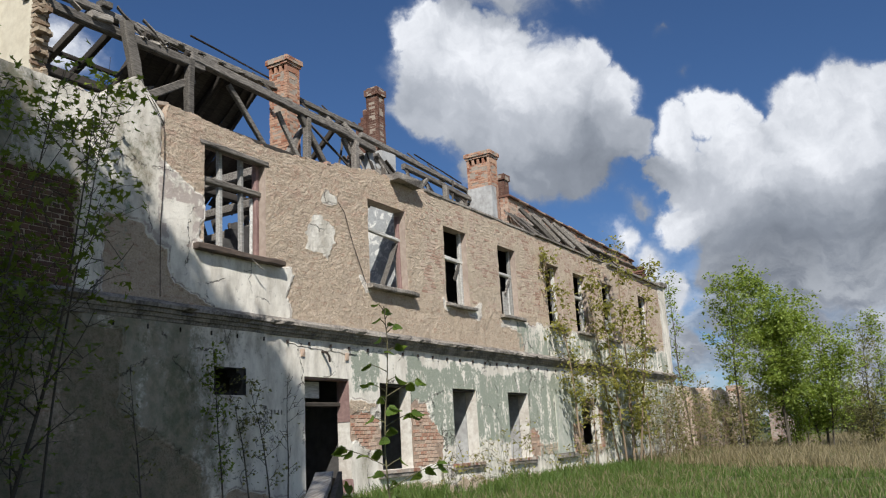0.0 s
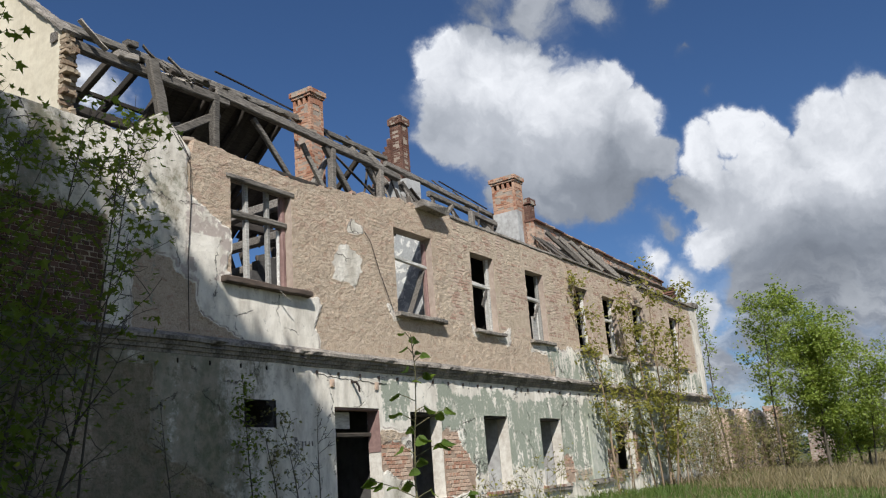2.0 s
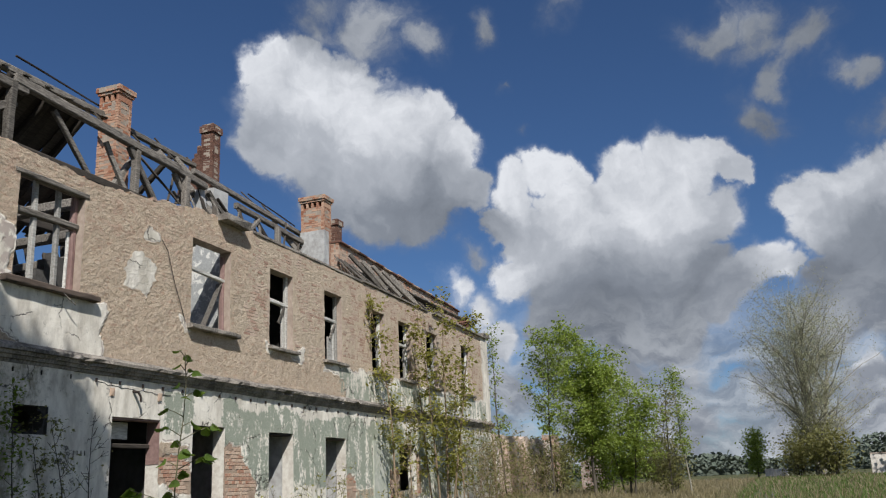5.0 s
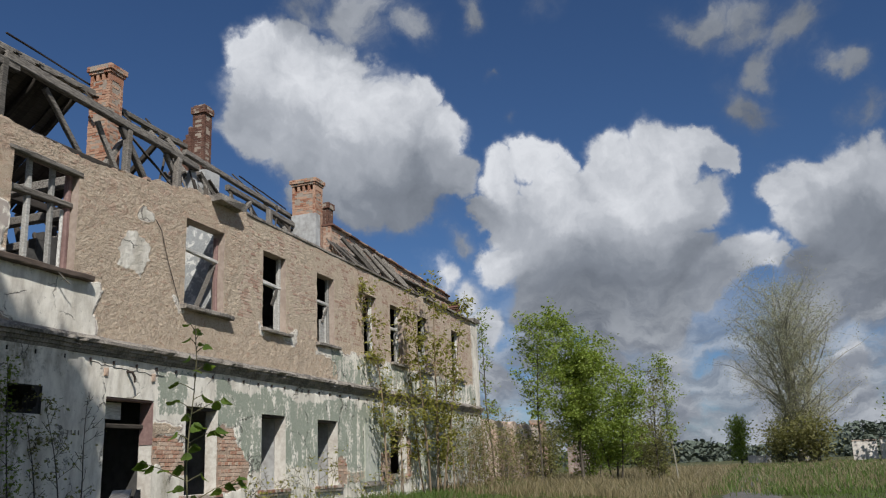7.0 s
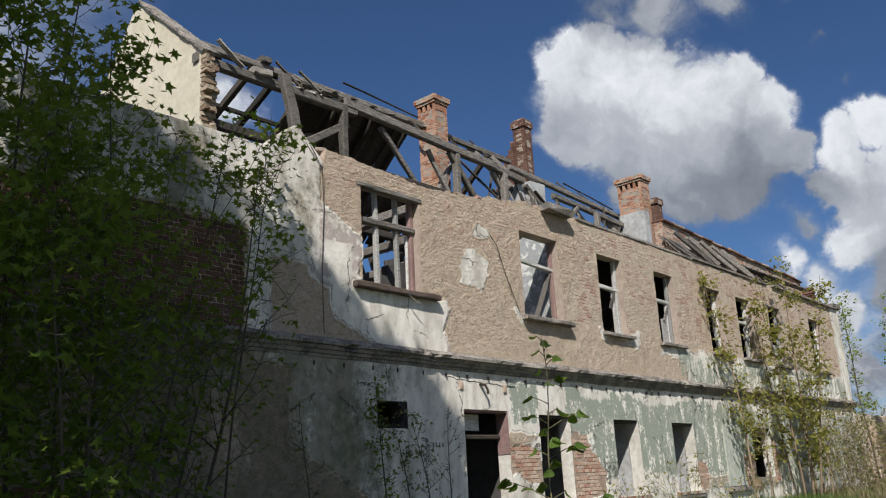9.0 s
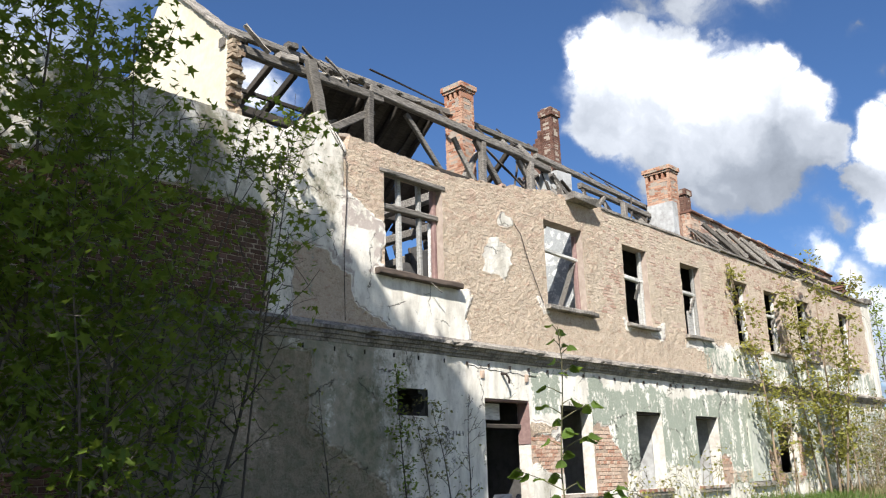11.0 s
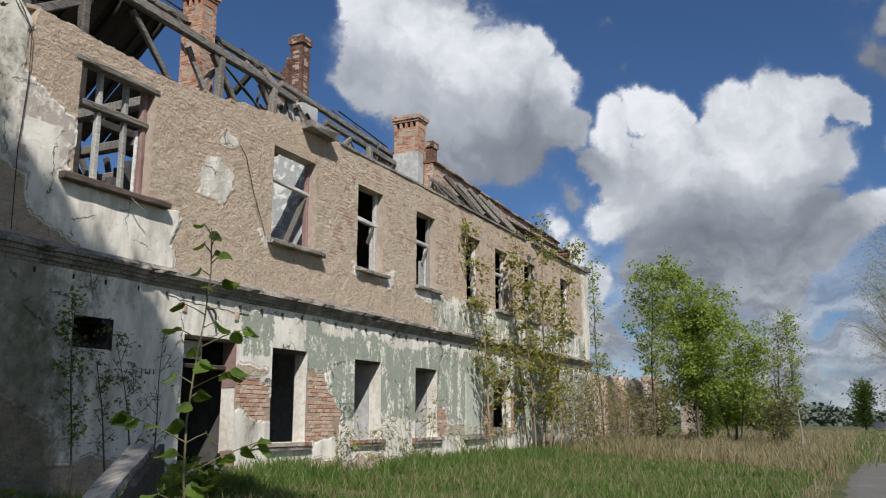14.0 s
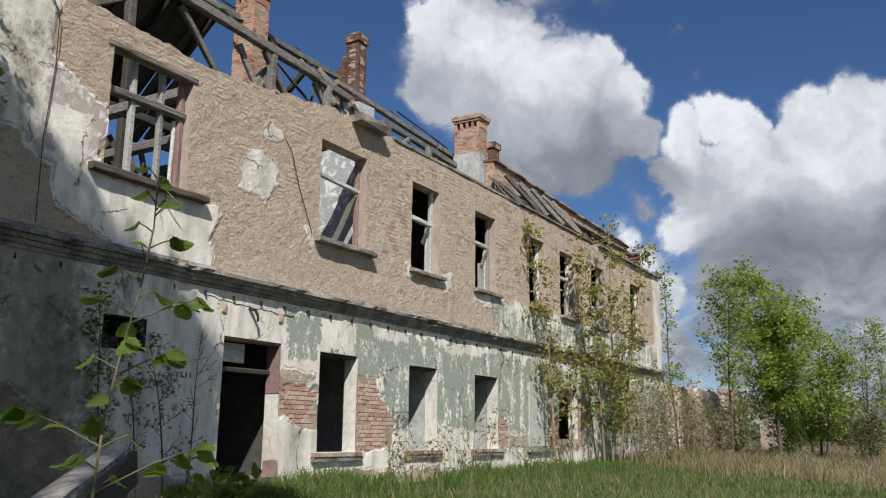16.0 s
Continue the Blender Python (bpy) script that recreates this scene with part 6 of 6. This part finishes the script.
# ---- distance ----
def build_far():
    r = random.Random(9)
    m = Mesh()
    pts = []
    for i in range(11000):
        x = 300 + r.uniform(0, 60)
        y = -140 + 260 * r.random()
        h = 5.6 + 2.4 * fbm(y, 0, 0, 0.03, 3) + (4.5 if y < -40 else 0)
        z = ground_z(x, y) + h * r.random() ** 0.6
        pts.append((x, y, z))
    leaf_cloud(m, pts, 2.0, 12, 0, 0.0)
    ob = new("far_woods", m.data("far_woods", M_FAR))
    tagged(ob, "dark line of woodland along the horizon", "woods", "", "stuff")
    b = Mesh()
    for i in range(30):
        y = -140 + i * 9
        b.box(330, 340, y, y + 9.2, -0.5, 4.9 + 1.2 * fbm(y, 0, 0, 0.05, 2) + (3.5 if y < -40 else 0), 0.3)
    ob = structure("backdrop", b, M_FAR, "dark mass of distant woodland", "woods")
    for i, (x, y, w, h) in enumerate(((112, -24.3, 2.8, 2.6), (112, -26.9, 1.5, 2.8))):
        t = thing("ruined_hut", x, y, ground_z(x, y), "small whitewashed wall remnant far in the meadow", "ruin", "far ruins")
        m = Mesh().box(-0.3, 0.3, -w / 2, w / 2, -0.2, h, 0.12)
        part("wall", m, M_WHITEWASH, t)
        part("coping", Mesh().box(-0.36, 0.36, -w / 2 - 0.05, w / 2 + 0.05, h + 0.01, h + 0.14, 0.03), M_RUBBLE, t)
    for i in range(3):
        x, y = 128 + i * 2, -10.6 - i * 1.1
        t = thing("ruined_hut", x, y, ground_z(x, y), "pale fence-like wall remnant far in the meadow", "ruin", "far ruins")
        part("wall", Mesh().box(-0.3, 0.3, -0.5, 0.5, -0.2, 1.3, 0.1), M_WHITEWASH, t)


build_far()


# ---- grass ----
def blades(name, n, region, height, mat, label, seed, width=0.012):
    r = np.random.RandomState(seed)
    x0, x1, y0, y1 = region
    u = r.rand(n)
    x = x0 + (x1 - x0) * u ** 1.5
    y = y0 + (y1 - y0) * r.rand(n)
    keep = [i for i in range(n) if fbm(x[i], y[i], 4, 0.45, 3) > -0.55 + 0.45 * r.rand()]
    v, f = [], []
    for i in keep:
        z = ground_z(x[i], y[i]) - 0.02
        h = height * (0.5 + 0.9 * r.rand()) * (1 + 0.5 * fbm(x[i], y[i], 7, 0.6, 2))
        a = r.rand() * 6.283
        w = width * (1 + 0.03 * max(x[i] - 5, 0))
        dx, dy = math.cos(a) * w, math.sin(a) * w
        bx, by = r.normal(0, 0.35) * h, r.normal(0, 0.35) * h
        k = len(v)
        v += [(x[i] - dx, y[i] - dy, z), (x[i] + dx, y[i] + dy, z), (x[i] + bx * 0.4 + dx * 0.7, y[i] + by * 0.4 + dy * 0.7, z + h * 0.6),
              (x[i] + bx * 0.4 - dx * 0.7, y[i] + by * 0.4 - dy * 0.7, z + h * 0.6), (x[i] + bx, y[i] + by, z + h)]
        f += [(k, k + 1, k + 2, k + 3), (k + 3, k + 2, k + 4)]
    m = Mesh()
    m.v, m.f, m.m = v, f, [0] * len(f)
    ob = new(name, m.data(name, mat))
    tagged(ob, label, "grass", "", "stuff")


blades("grass", 90000, (-7.0, 34.0, -8.6, -0.05), 0.145, L_GRASS, "fresh green meadow grass before the house", 1)
blades("grass", 14000, (-1.0, 24.0, -1.9, -0.06), 0.27, L_GRASS, "tall fresh grass at the foot of the house", 8)
blades("grass", 16000, (-18.0, -6.8, -9.0, -0.4), 0.15, L_GRASS, "grass in the shade of the trees", 6)
blades("grass", 9000, (-18.0, 22.0, -20.0, -12.0), 0.16, L_GRASS, "grass on the far side of the lane", 7)
blades("dry_grass", 15000, (-6.0, 34.0, -9.2, -0.3), 0.22, L_DRY, "straw-coloured dead grass stalks", 2, 0.008)
blades("dry_grass", 26000, (16.0, 95.0, -9.0, 2.0), 0.42, L_DRY, "tall straw-coloured dead grass beyond the house", 3, 0.012)
blades("meadow_grass", 22000, (20.0, 120.0, -30.0, -8.0), 0.30, L_GRASS, "rough meadow grass beside the lane", 4, 0.014)
blades("meadow_grass", 12000, (22.0, 120.0, -30.0, -8.0), 0.35, L_DRY, "dead grass in the meadow beside the lane", 5, 0.014)

# ---- bricks of the facade ----
def build_wall_crest():
    """Loose bricks and crumbs of mortar along the broken top of the front wall."""
    r = random.Random(17)
    x = -3.25
    while x < 9.0:
        w, h = r.choice((0.12, 0.12, 0.24, 0.18)), r.uniform(0.045, 0.07)
        z, y = wall_top(x) - 0.02, r.uniform(-0.005, 0.10)
        if r.random() < 0.72:
            m = Mesh().beam((-w / 2, 0, 0), (w / 2, 0, r.uniform(-0.02, 0.02)), r.uniform(0.10, 0.14), h, 0.12, 0.006, steps=1)
            ob = part("brick", m, r.choice((M_RUBBLE, M_BRICK, M_MORTAR, M_GABLEBRICK)), facade)
            ob.location, ob.rotation_euler = (x, y + 0.06, z + h / 2), (r.uniform(-0.15, 0.15), 0, r.uniform(-0.4, 0.4))
        x += w + r.uniform(0.0, 0.12) + (0.25 if x > 4.5 else 0.0)


build_wall_crest()


def build_bricks():
    def where(x0, x1, z0, z1):
        return brick_places(x0, x1, z0, z1, lambda x, z, w: free_of_openings(x, z, w) and zones(x, z)[2] > 0.5)
    low = where(1.30, 5.05, 0.05, 1.9)
    lay_bricks(facade, low, M_BRICK, None, 300, "bare red brick")
    lay_bricks(facade, where(9.2, 15.0, 0.3, 2.0), M_BRICK, None, 0, "bare red brick")
    # left end: tree shade is put into the brick colour
    lay_bricks(facade, where(-10.9, -4.6, 0.0, 5.8), M_DARKBRICK, None, 0, "bare brick coloured dark for tree shade")
    up = where(4.2, X1 - 0.15, 4.2, 6.9)
    up.sort(key=lambda b: abs(b[0] - 5.0))
    lay_bricks(facade, up, M_WASHED, None, 300, "lime-washed brick courses")


build_bricks()
